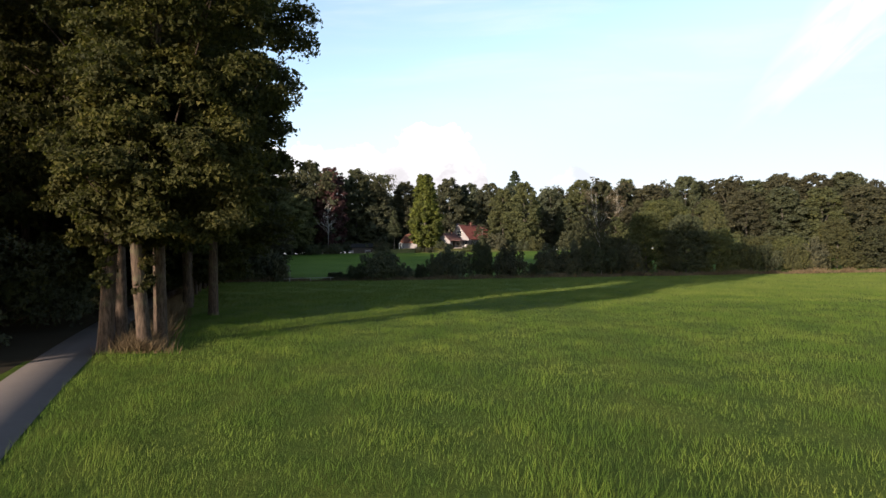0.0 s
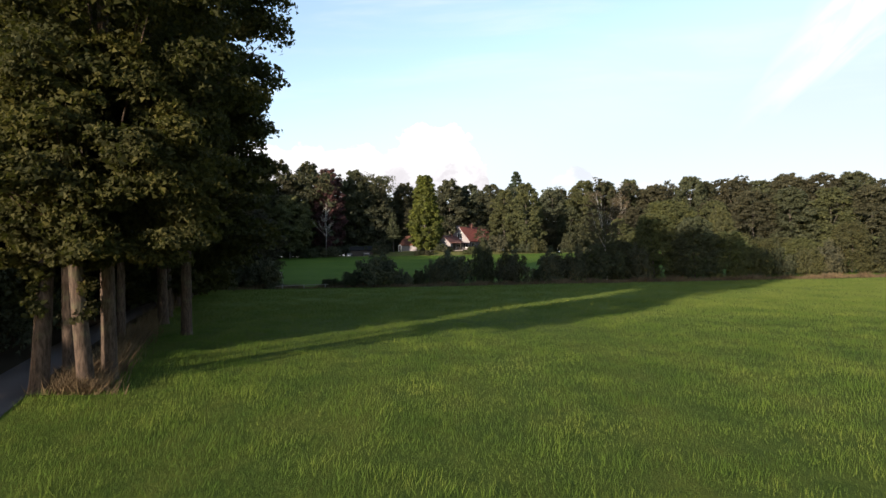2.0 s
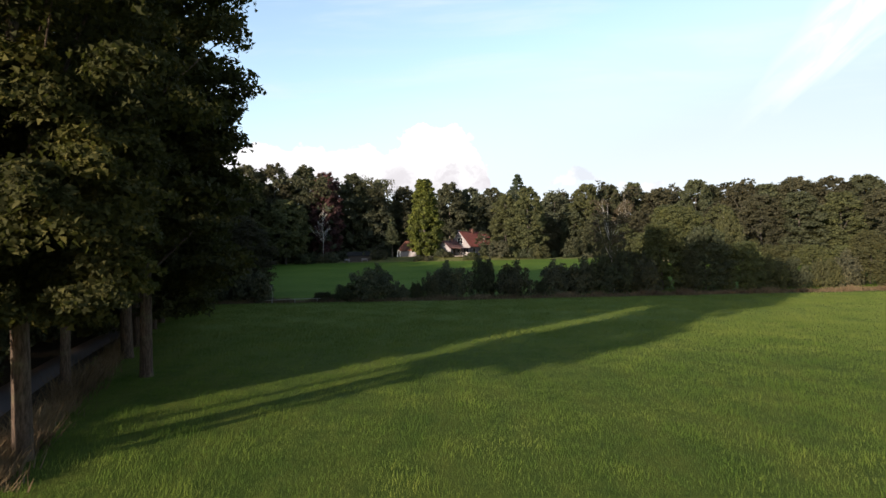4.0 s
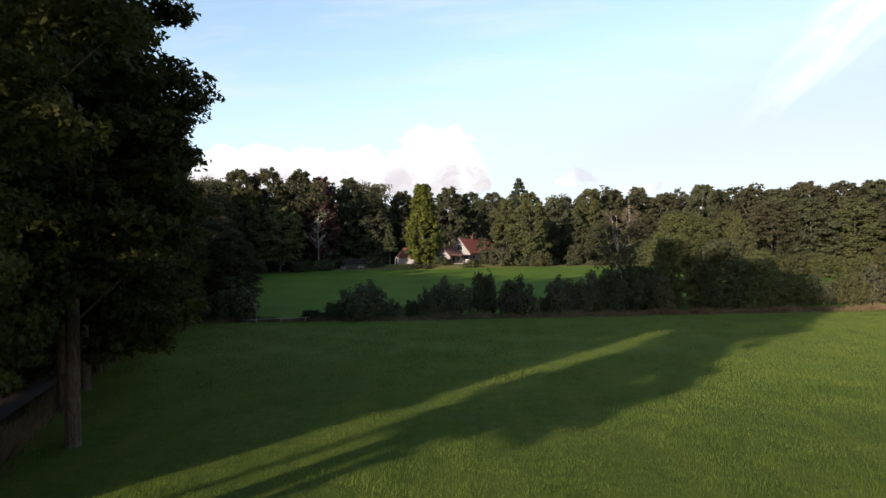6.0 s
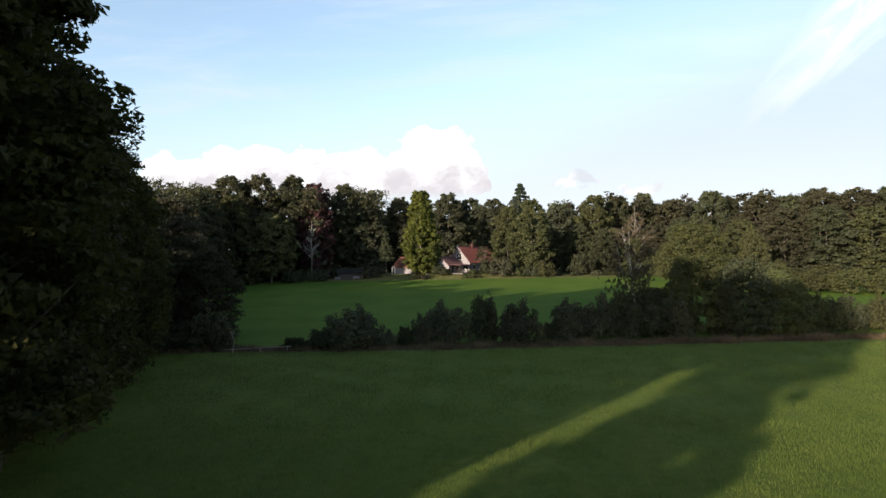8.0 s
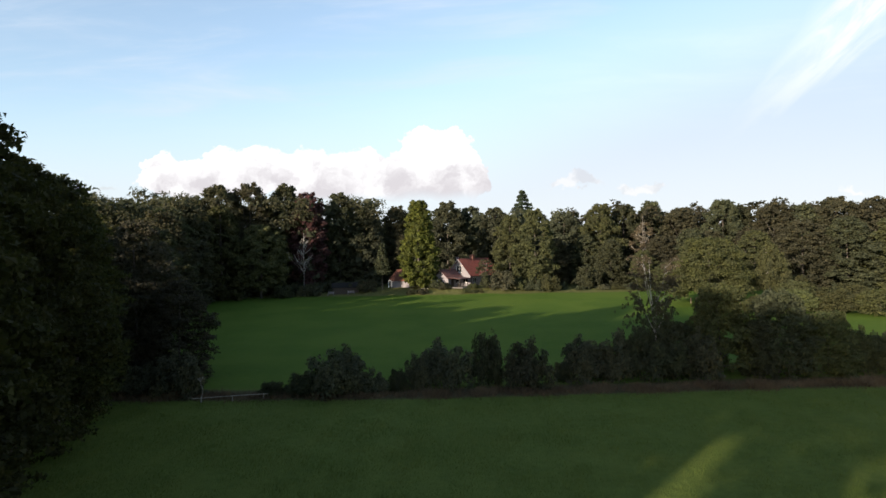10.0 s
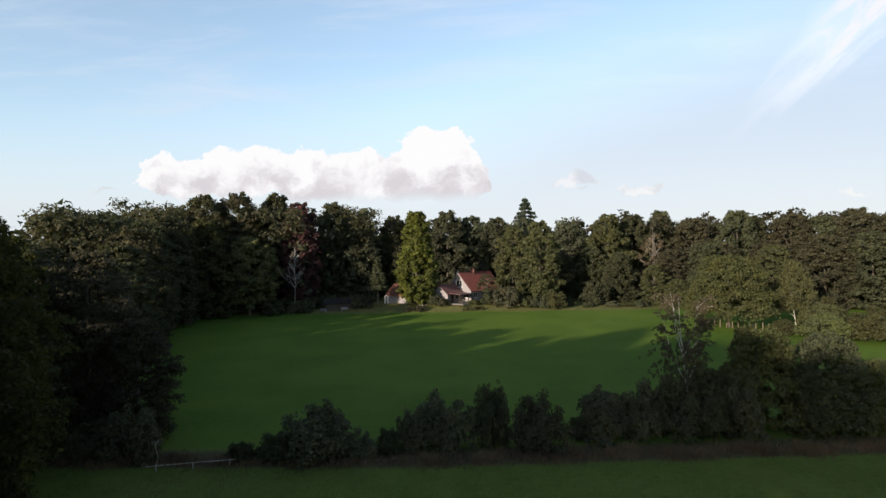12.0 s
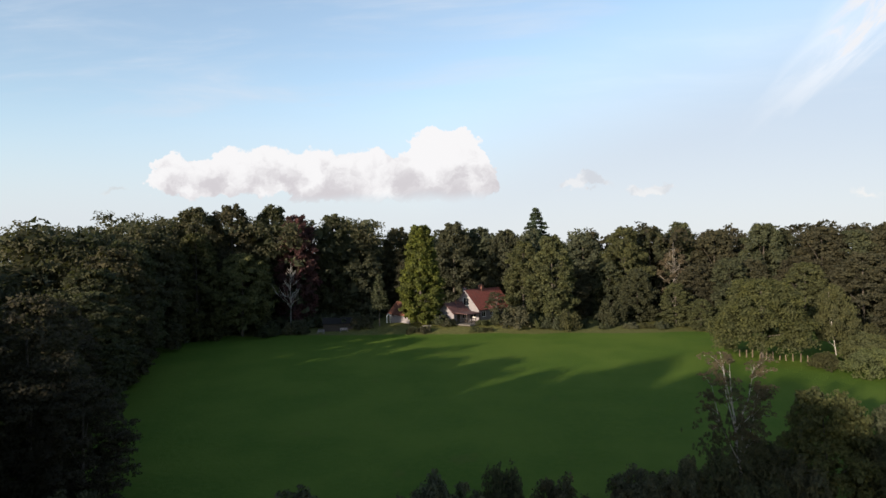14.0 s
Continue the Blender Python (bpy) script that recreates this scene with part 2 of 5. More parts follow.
def ground_material():
    mat, n = material("grassland")
    place = n.add("ShaderNodeNewGeometry").outputs["Position"]
    xyz = n.add("ShaderNodeSeparateXYZ", {0: place})
    broad, tufts, fine = n.noise(place, 0.09, 4.0), n.noise(place, 1.6, 5.0, 0.62), n.noise(place, 14.0, 6.0, 0.7)
    drift = n.add("ShaderNodeMapping", {"Vector": place, "Rotation": (0, 0, 0.35), "Scale": (0.55, 0.12, 1.0)}).outputs[0]
    swathe = n.noise(drift, 1.0, 4.0, 0.6)
    meadow = n.mix(n.step(tufts, 0.30, 0.70), (0.046, 0.068, 0.013), (0.080, 0.102, 0.020))
    meadow = n.mix(n.step(swathe, 0.42, 0.68, 0.0, 0.6), meadow, (0.116, 0.122, 0.024))
    meadow = n.mix(n.step(fine, 0.30, 0.72, 0.55, 0.0), meadow, (0.026, 0.048, 0.007))
    # Farther meadow lightened by position: grazing light is put into the ground colour.
    meadow = n.mix(n.math("MULTIPLY", n.step(xyz.outputs[1], 32.0, 58.0), n.step(tufts, 0.25, 0.75, 0.45, 0.75)), meadow, (0.104, 0.134, 0.030))
    lawn = n.mix(n.step(broad, 0.35, 0.65), (0.053, 0.094, 0.014), (0.074, 0.114, 0.018))
    lawn = n.mix(n.step(tufts, 0.35, 0.75, 0.0, 0.45), lawn, (0.085, 0.121, 0.019))
    lawn = n.mix(n.step(n.noise(place, 0.32, 3.0), 0.62, 0.74, 0.0, 0.35), lawn, (0.084, 0.092, 0.022))
    edge = n.math("ADD", xyz.outputs[1], n.math("MULTIPLY", n.math("SUBTRACT", tufts, 0.5), 2.0))
    grass = n.mix(n.step(edge, 83.0, 85.0), meadow, lawn)
    along = n.math("SUBTRACT", edge, n.math("MULTIPLY", n.math("MAXIMUM", n.math("ADD", xyz.outputs[0], 5.0), 0.0), 0.085))
    bank = n.math("MULTIPLY", n.step(along, 78.9, 80.0), n.step(along, 84.0, 82.6))
    bank = n.math("MULTIPLY", bank, n.step(xyz.outputs[0], 84.0, 70.0))
    grass = n.mix(n.math("MULTIPLY", bank, 0.85), grass, n.mix(fine, (0.030, 0.022, 0.015), (0.085, 0.062, 0.042)))
    garden = n.math("ADD", xyz.outputs[1], n.math("MULTIPLY", n.math("SUBTRACT", broad, 0.5), 6.0))
    grass = n.mix(n.step(garden, 163.0, 164.6, 0.0, 0.85), grass, n.mix(n.step(tufts, 0.3, 0.7), (0.090, 0.086, 0.030), (0.135, 0.124, 0.050)))
    surface(n, grass, 0.9, n.math("ADD", n.math("MULTIPLY", tufts, 0.6), n.math("MULTIPLY", fine, 0.4)), 0.9, 0.22, spec=0.04)
    return mat


def blade_material(name, dark, mid, light, through_light=0.4):
    mat, n = material(name)
    each = n.add("ShaderNodeNewGeometry").outputs["Random Per Island"]
    place = n.add("ShaderNodeNewGeometry").outputs["Position"]
    patch = n.noise(place, 0.30, 4.0, 0.60)
    ramp = n.add("ShaderNodeValToRGB", {0: n.math("ADD", n.math("MULTIPLY", each, 0.42), n.math("MULTIPLY", n.math("SUBTRACT", patch, 0.34), 2.0), True)})
    ramp.color_ramp.elements[0].color, ramp.color_ramp.elements[1].color = (*dark, 1), (*light, 1)
    ramp.color_ramp.elements.new(0.5).color = (*mid, 1)
    body = n.add("ShaderNodeBsdfPrincipled", {"Base Color": ramp.outputs[0], "Roughness": 0.75, "Specular IOR Level": 0.06})
    glow = n.add("ShaderNodeBsdfTranslucent", {0: ramp.outputs[0]})
    n.add("ShaderNodeOutputMaterial", {0: n.add("ShaderNodeMixShader", {0: through_light, 1: body.outputs[0], 2: glow.outputs[0]}).outputs[0]})
    return mat


def plain_material(name, dark, light, scale, rough=0.85, strength=0.3, spec=0.3, metal=0.0):
    mat, n = material(name)
    place = n.add("ShaderNodeTexCoord").outputs["Object"]
    grain, stain = n.noise(place, scale, 5.0, 0.6), n.noise(place, scale * 0.12, 3.0)
    colour = n.mix(n.math("ADD", n.math("MULTIPLY", grain, 0.6), n.math("MULTIPLY", stain, 0.4)), dark, light)
    surface(n, colour, rough, grain, strength, 0.01, metal, spec)
    return mat


def tile_material(name, dark, light):
    mat, n = material(name)
    whole = n.add("ShaderNodeObjectInfo").outputs["Random"]
    each = n.add("ShaderNodeNewGeometry").outputs["Random Per Island"]
    place = n.add("ShaderNodeTexCoord").outputs["Object"]
    stain = n.noise(place, 0.9, 4.0)
    colour = n.mix(n.math("FRACT", n.math("ADD", whole, each)), dark, light)
    colour = n.mix(n.step(stain, 0.5, 0.72, 0.0, 0.55), colour, (0.075, 0.055, 0.045))
    surface(n, colour, 0.8, n.noise(place, 20.0, 3.0), 0.2, 0.01)
    return mat


GROUND = ground_material()
# Litter brown kept very dark: the shade under the trees is put in.
LITTER = plain_material("leaf_litter", (0.020, 0.015, 0.010), (0.052, 0.040, 0.026), 5.0, 0.95, 0.8, 0.05)
BLADES = blade_material("meadow_blades", (0.030, 0.060, 0.011), (0.076, 0.122, 0.019), (0.156, 0.182, 0.036))
# Paler blades for the far meadow, with grazing light put into their colour.
FAR_LIT_BLADES = blade_material("yellowing_meadow_blades", (0.072, 0.106, 0.023), (0.096, 0.126, 0.028), (0.132, 0.150, 0.036))
DRY_BLADES = blade_material("dry_blades", (0.056, 0.038, 0.024), (0.100, 0.069, 0.040), (0.155, 0.115, 0.068), 0.2)
ROAD = plain_material("worn_asphalt", (0.066, 0.053, 0.052), (0.104, 0.086, 0.084), 9.0, 0.9)
WALL = plain_material("white_render", (0.150, 0.136, 0.142), (0.245, 0.222, 0.232), 3.0, 0.9)
WHITE = plain_material("white_paint", (0.72, 0.70, 0.66), (0.82, 0.80, 0.77), 3.0, 0.5)
TILE = tile_material("red_roof_tiles", (0.13, 0.036, 0.028), (0.21, 0.058, 0.042))
BROWN_TILE = tile_material("brown_roof_tiles", (0.070, 0.032, 0.030), (0.120, 0.052, 0.046))
OLD_TILE = tile_material("orange_roof_tiles", (0.11, 0.042, 0.026), (0.18, 0.070, 0.040))
BRICK = plain_material("red_brick", (0.14, 0.06, 0.045), (0.22, 0.10, 0.075), 8.0)
TIMBER = plain_material("dark_timber", (0.025, 0.018, 0.014), (0.055, 0.042, 0.032), 7.0, 0.7)
STAKE_WOOD = plain_material("brown_stake_wood", (0.08, 0.060, 0.04), (0.15, 0.118, 0.082), 7.0, 0.9)
GREY_TIMBER = plain_material("weathered_timber", (0.16, 0.145, 0.12), (0.30, 0.28, 0.24), 7.0, 0.85)
FELT = plain_material("dark_roofing", (0.012, 0.012, 0.013), (0.028, 0.027, 0.026), 5.0, 0.95, 0.3, 0.05)
PAVING = plain_material("terrace_paving", (0.08, 0.07, 0.06), (0.13, 0.115, 0.10), 5.0, 0.9)
GLASS, _n = material("window_glass")
surface(_n, (0.02, 0.022, 0.026, 1.0), 0.06, spec=0.6)


# ---------------------------------------------------------------- mesh helpers
def height(x, y):
    """The lie of the land: a level meadow, then a field that climbs gently to the house."""
    s = (y - 84.0) * 0.0445
    rise = min(max(s, 0.0), 3.9)
    bank = min(max((y - 165.5) / 5.0, 0.0), 1.0) * min(max((14.0 - abs(x + 8.0)) / 8.0 + 1.0, 0.0), 1.0)
    rise += 1.05 * bank * bank * (3 - 2 * bank)
    return rise + 0.05 * math.sin(x * 0.11 + y * 0.07) * min(max((y - 88) / 20, 0), 1)


def mesh_of(name, verts, faces, mat, smooth=False):
    me = bpy.data.meshes.new(name)
    me.from_pydata([tuple(v) for v in verts], [], [tuple(f) for f in faces])
    me.materials.append(mat)
    if smooth:
        me.polygons.foreach_set("use_smooth", [True] * len(me.polygons))
    return me


def cards(name, verts, corners, mat):
    """A mesh of many loose small polygons, all with as many corners: verts is an array of n * corners points."""
    me = bpy.data.meshes.new(name)
    count = len(verts) // corners
    me.vertices.add(len(verts))
    me.vertices.foreach_set("co", np.asarray(verts, np.float32).ravel())
    me.loops.add(len(verts))
    me.loops.foreach_set("vertex_index", np.arange(len(verts), dtype=np.int32))
    me.polygons.add(count)
    me.polygons.foreach_set("loop_start", np.arange(0, len(verts), corners, dtype=np.int32))
    me.materials.append(mat)
    me.update(calc_edges=True)
    return me


def under(name, me, parent, label="", m=None):
    """One mesh object as a part of a thing or of a part."""
    ob = new(name, me)
    ob.parent = parent
    if m is not None:
        ob.matrix_basis = m
    return tagged(ob, label)


def part(name, bm, mat, parent, label="", m=None):
    me = bpy.data.meshes.new(name)
    bm.to_mesh(me)
    bm.free()
    me.materials.append(mat)
    return under(name, me, parent, label, m)


def box(bm, lo, hi):
    lo, hi = Vector(lo), Vector(hi)
    return bmesh.ops.create_cube(bm, size=1.0, matrix=Matrix.Translation((lo + hi) / 2) @ Matrix.Diagonal((*(hi - lo), 1.0)))


def bevelled(boxes, width=0.015):
    bm = bmesh.new()
    for lo, hi in boxes:
        box(bm, lo, hi)
    bmesh.ops.bevel(bm, geom=list(bm.edges), offset=width, segments=1, affect="EDGES")
    return bm


def tube(verts, faces, points, radii, sides=8):
    """Adds a tapered, closed tube along the points."""
    base, last = len(verts), len(points) - 1
    for k, (p, r) in enumerate(zip(points, radii)):
        p = Vector(p)
        way = (Vector(points[min(k + 1, last)]) - Vector(points[max(k - 1, 0)])).normalized()
        a = way.orthogonal().normalized()
        b = way.cross(a)
        for s in range(sides):
            t = 2 * math.pi * s / sides
            verts.append(p + (a * math.cos(t) + b * math.sin(t)) * r)
    for k in range(last):
        for s in range(sides):
            i, j = base + k * sides + s, base + k * sides + (s + 1) % sides
            faces.append((i, j, j + sides, i + sides))
    faces.append(tuple(base + last * sides + s for s in range(sides)))


# ---------------------------------------------------------------- trees and shrubs
def leaf_points(rng, lobes, count, size, up=0.35, fill=0.25, droop=0.0, outward=0.8, corners=4, tufts=14):
    """Folded diamond leaves, or small three-cornered sprays: lobes (x, y, z, rx, rz) carry smaller tufts, tufts carry the leaves, and coarser shaded leaves fill the inside."""
    lobes = np.asarray(lobes, float)
    home = np.repeat(np.arange(len(lobes)), tufts)
    way = rng.normal(size=(len(home), 3))
    way /= np.linalg.norm(way, axis=1, keepdims=True)
    way[:, 2] = np.where(way[:, 2] < -0.30, -way[:, 2] * 0.7, way[:, 2])
    broad = np.stack([lobes[home, 3], lobes[home, 3], lobes[home, 4]], 1)
    tuft_at = lobes[home, :3] + way * broad * rng.uniform(0.70, 0.98, len(home))[:, None]
    if len(lobes) < 150:
        inside = np.zeros(len(home), int)
        for x, y, z, rx, rz in lobes:
            inside += ((tuft_at - (x, y, z)) ** 2 / (rx * rx, rx * rx, rz * rz)).sum(1) < 0.5
        open_air = inside < 1
        home, way, broad, tuft_at = home[open_air], way[open_air], broad[open_air], tuft_at[open_air]
    tuft_r = broad * rng.uniform(0.30, 0.50, len(home))[:, None] * (1.0, 1.0, 0.85)
    weight = tuft_r[:, 0] ** 1.8
    pick = rng.choice(len(home), count, p=weight / weight.sum())
    out = rng.normal(size=(count, 3))
    out /= np.linalg.norm(out, axis=1, keepdims=True)
    out[:, 2] = np.where(out[:, 2] < -0.40, -out[:, 2] * 0.6, out[:, 2])
    centre = tuft_at[pick] + out * tuft_r[pick] * rng.uniform(0.62, 1.15, count)[:, None]
    inner = rng.random(count) < fill
    deep = rng.integers(len(lobes), size=count)
    within = lobes[deep, :3] + out * np.stack([lobes[deep, 3], lobes[deep, 3], lobes[deep, 4]], 1) * rng.uniform(0.50, 0.86, count)[:, None]
    centre = np.where(inner[:, None], within, centre)
    normal = (out * np.where(inner, 2.0, 1.0)[:, None] + np.where(inner[:, None], 0.0, way[pick]) * 0.6) * outward + rng.normal(size=(count, 3)) * 0.8 + (0, 0, up)
    normal /= np.linalg.norm(normal, axis=1, keepdims=True)
    side = np.cross(normal, rng.normal(size=(count, 3)))
    side /= np.linalg.norm(side, axis=1, keepdims=True) + 1e-6
    if droop:
        side = side * (1 - droop) + np.array((0, 0, -1.0)) * droop
        side /= np.linalg.norm(side, axis=1, keepdims=True)
    cross = np.cross(normal, side)
    length = size * (rng.uniform(0.6, 1.35, count) * np.where(inner, 1.9 if size > 0.35 else 1.25, 1.0))[:, None]
    wide = length * rng.uniform(0.60, 1.0, count)[:, None]
    fold = normal * length * rng.uniform(-0.25, 0.05, count)[:, None]
    if corners == 3:
        return np.stack([centre - side * length * 0.5 - cross * wide * 0.5, centre + side * length * 0.5 + fold, centre - side * length * 0.3 + cross * wide * 0.5], 1).reshape(-1, 3)
    quads = np.stack([centre - side * length * 0.5, centre + cross * wide * 0.5 + fold, centre + side * length * 0.5, centre - cross * wide * 0.5 + fold], 1)
    return quads.reshape(-1, 3)


def crown_lobes(rng, radius, low, high, outline, count, share=(0.20, 0.36), squash=0.85):
    """Round heads set about an outline: a function of 0..1 up the crown that gives its breadth."""
    lobes = []
    for k in range(count):
        s = (k + rng.random()) / count
        broad = radius * outline(s)
        r = radius * rng.uniform(*share) * (0.55 + 0.45 * outline(s))
        turn = k * 2.399 + rng.uniform(-0.5, 0.5)
        off = max(broad - r, 0.0) * math.sqrt(rng.uniform(0.35, 1.0)) * rng.uniform(0.85, 1.12)
        lobes.append((off * math.cos(turn), off * math.sin(turn), low + (high - low) * s - r * squash * (2 * s - 1), r, r * squash))
    return lobes


def bush_lobes(rng, radius, top, stems=9):
    """Uneven stems of unlike height, each clothed with heads that shrink upward."""
    lobes = []
    for k in range(stems):
        t, off = k * 2.399 + rng.uniform(-0.4, 0.4), radius * 0.72 * math.sqrt((k + 0.3) / stems)
        rise = top * (1.0 - 0.55 * (off / radius) ** 1.6) * rng.uniform(0.78, 1.04)
        lean = rng.uniform(0.0, 0.16) * radius
        for j in range(6):
            s = j / 5
            r = radius * (0.38 - 0.17 * s) * rng.uniform(0.75, 1.25)
            lobes.append(((off + lean * s) * math.cos(t) + rng.normal(0, 0.05 * radius), (off + lean * s) * math.sin(t) + rng.normal(0, 0.05 * radius), r * 0.3 + (rise - r) * s, r, r * rng.uniform(0.9, 1.4)))
    return lobes


def trunk_mesh(rng, name, girth, top, lobes, mat, limbs=9, lean=0.25, bare=1.5, sides=10, flare=1.35, taper=0.80):
    """A tapered, slightly bent trunk with a flared foot and limbs that reach into the crown."""
    verts, faces = [], []
    bend = [rng.uniform(-lean, lean) for _ in range(4)]
    steps = 9
    line = [Vector((bend[0] * math.sin(k / steps * 2.2) + bend[2] * (k / steps) ** 2, bend[1] * math.sin(k / steps * 1.8) + bend[3] * (k / steps) ** 2, top * k / steps - 0.12)) for k in range(steps + 1)]
    radii = [girth * (1 - taper * k / steps) * (flare if k == 0 else 1.0) for k in range(steps + 1)]
    line.insert(1, line[0].lerp(line[1], min(0.45 / max(top / steps, 0.5), 0.8)))
    radii.insert(1, girth * 1.02)
    tube(verts, faces, line, radii, sides)
    for k in range(limbs):
        lobe = lobes[int(rng.integers(len(lobes)))]
        goal = Vector(lobe[:3])
        start_at = min(max(goal.z * rng.uniform(0.45, 0.75), bare), top * 0.9)
        f = start_at / top * steps
        i = min(int(f), steps - 1)
        start = line[0].lerp(line[-1], start_at / top) if i < 1 else line[i + 1].lerp(line[min(i + 2, steps + 1)], f - i)
        mid = start.lerp(goal, 0.5) + Vector((0, 0, (goal - start).length * rng.uniform(-0.05, 0.14)))
        r = girth * rng.uniform(0.22, 0.40) * (1 - 0.5 * start_at / top)
        tube(verts, faces, [start, mid, goal], [r, r * 0.65, r * 0.2], 6)
    return mesh_of(name, verts, faces, mat, True)


def grow(kind, seed, girth, top, radius, low, outline, leaf, bark, lobes=34, leaves=5000, size=0.4, limbs=9, share=(0.20, 0.36), squash=0.85, up=0.35, fill=0.25, lean=0.25, bare=1.5, droop=0.0, sides=10, flare=1.35, outward=0.8, shift=(0.0, 0.0), taper=0.80, corners=4):
    """One tree or shrub: an empty at its foot with a trunk and a crown."""
    rng = np.random.default_rng(seed)
    ob = new(kind)
    heads = crown_lobes(rng, radius, low, top, outline, lobes, share, squash) if outline is not thicket else bush_lobes(rng, radius, top, max(lobes // 5, 5))
    heads = [(x + shift[0], y + shift[1], z, rx, rz) for x, y, z, rx, rz in heads]
    under("trunk", trunk_mesh(rng, "trunk", girth, top * 0.9, heads, bark, limbs, lean, bare, sides, flare, taper), ob)
    under("crown", cards("crown", leaf_points(rng, heads, leaves, size, up, fill, droop, outward, corners), corners, leaf), ob)
    return ob


def dome(s):
    return 0.78 + 0.22 * math.sin(math.pi * s / 0.8) if s < 0.4 else max(math.sqrt(max(1.0 - ((s - 0.4) / 0.63) ** 2, 0.0)), 0.18)


def column(s):
    return 0.62 + 0.38 * math.sin(math.pi * min(s * 1.05 + 0.08, 1.0)) if s < 0.75 else 0.95 * max(1.0 - (s - 0.75) * 1.9, 0.2)


def flame(s):
    return (0.72 + 0.28 * math.sin(math.pi * s / 0.6)) if s < 0.3 else max(1.0 - 0.95 * (s - 0.3) ** 1.25, 0.15)


def mound(s):
    return math.sqrt(max(1.0 - (s * 0.90) ** 2, 0.03))


def thicket(s):
    return 1.0 - 0.45 * s ** 2


def settle(ob, x, y, spin=0.0, wide=1.0, tall=1.0, sink=0.0):
    ob.matrix_basis = pose(x, y, height(x, y) - sink, 0, 0, spin) @ Matrix.Diagonal((wide, wide, tall, 1.0))
    return ob


def plant(proto, x, y, spin=0.0, wide=1.0, tall=1.0, label="", used=set()):
    """The prototype itself the first time, then copies of it."""
    first = proto.name not in used
    used.add(proto.name)
    ob = proto if first else copy_thing(proto, Matrix())
    settle(ob, x, y, spin, wide, tall, 0.05)
    return tagged(ob, label)


# ---------------------------------------------------------------- ground, path, grass
def build_ground():
    xs = sorted({*range(-400, -120, 40), *range(-120, 180, 6), *range(180, 480, 40)})
    ys = sorted({*range(-200, -20, 20), *range(-20, 240, 4), *range(240, 700, 40)})
    xs, ys = [-2500, -1000, *xs, 1000, 2500], [-2500, -900, *ys, 1200, 2600]
    verts = [(x, y, height(x, y)) for y in ys for x in xs]
    w = len(xs)
    faces = [(j * w + i, j * w + i + 1, (j + 1) * w + i + 1, (j + 1) * w + i) for j in range(len(ys) - 1) for i in range(w - 1)]
    ob = new("ground", mesh_of("ground", verts, faces, GROUND, True))
    return tagged(ob, "long green meadow grass running into a mown field", "ground", kind="structure")


build_ground()


def path_centre(y):
    """The middle of the cycle path, which bends away behind the oaks."""
    return -11.87 - 0.485 * (y - 17.5) + 0.0020 * (y - 17.5) ** 2


def build_path():
    verts, faces = [], []
    rows = [y * 1.5 - 12 for y in range(60)]
    for y in rows:
        x = path_centre(y)
        for off, z in ((-0.90, -0.05), (-0.83, 0.035), (0.0, 0.06), (0.83, 0.035), (0.90, -0.05)):
            verts.append((x + off * 0.9 + 0.0, y + off * 0.45, z))
    for k in range(len(rows) - 1):
        for i in range(4):
            a = k * 5 + i
            faces.append((a, a + 1, a + 6, a + 5))
    ob = new("path", mesh_of("path", verts, faces, ROAD, True))
    tagged(ob, "narrow grey asphalt cycle path along the oaks", "path", kind="structure")


build_path()


def build_litter():
    """Bare leaf litter under the oaks and the wood across the path."""
    rng = np.random.default_rng(4)
    verts, faces = [], []
    rows = [3.0 + 1.5 * k for k in range(60)]
    for y in rows:
        edge = (-12.7 - 0.43 * (y - 24) if y > 21 else path_centre(y) - 0.6) + rng.uniform(-0.25, 0.25)
        # The patch narrows to an uneven tongue towards the open end.
        reach = min(1.0, 0.12 + (y - 3.0) / 18.0) * (1.0 + 0.12 * math.sin(0.9 * y) + 0.08 * math.sin(2.3 * y))
        for k in range(9):
            verts.append((edge - k * (1.0 if k < 4 else max(1.0, 5.0 * reach)), y + rng.uniform(-0.2, 0.2), 0.022 if k else -0.03))
    for j in range(len(rows) - 1):
        for k in range(8):
            a = j * 9 + k
            faces.append((a, a + 9, a + 10, a + 1))
    ob = new("forest_floor", mesh_of("forest_floor", verts, faces, LITTER, True))
    tagged(ob, "leaf litter under the oaks, darkened to stand in for shade", "ground", kind="structure")


build_litter()


def blades(name, points, tall, wide, mat, seed, label, category, lean=0.5):
    """Loose grass blades, one bent triangle each, at the points given."""
    rng = np.random.default_rng(seed)
    n = len(points)
    swell = np.zeros(n)
    for k in range(14):
        wave, way = rng.uniform(0.25, 3.2), rng.uniform(0, math.pi)
        swell += np.sin((points[:, 0] * math.cos(way) + points[:, 1] * math.sin(way)) * wave + rng.uniform(0, 6.3)) / 14 ** 0.5
    tall = tall * np.clip(1.0 + 0.42 * swell, 0.35, 2.0)
    turn = rng.uniform(0, 2 * math.pi, n)
    h, w = tall * rng.uniform(0.45, 1.3, n), wide * rng.uniform(0.6, 1.4, n)
    side = np.stack([np.cos(turn), np.sin(turn), np.zeros(n)], 1) * w[:, None]
    tip = points + np.stack([rng.normal(0.12, lean, n) * h, rng.normal(0.16, lean, n) * h, h], 1)
    tris = np.stack([points - side, points + side, tip], 1).reshape(-1, 3)
    ob = new(name, cards(name, tris, 3, mat))
    return tagged(ob, label, category, kind="stuff")


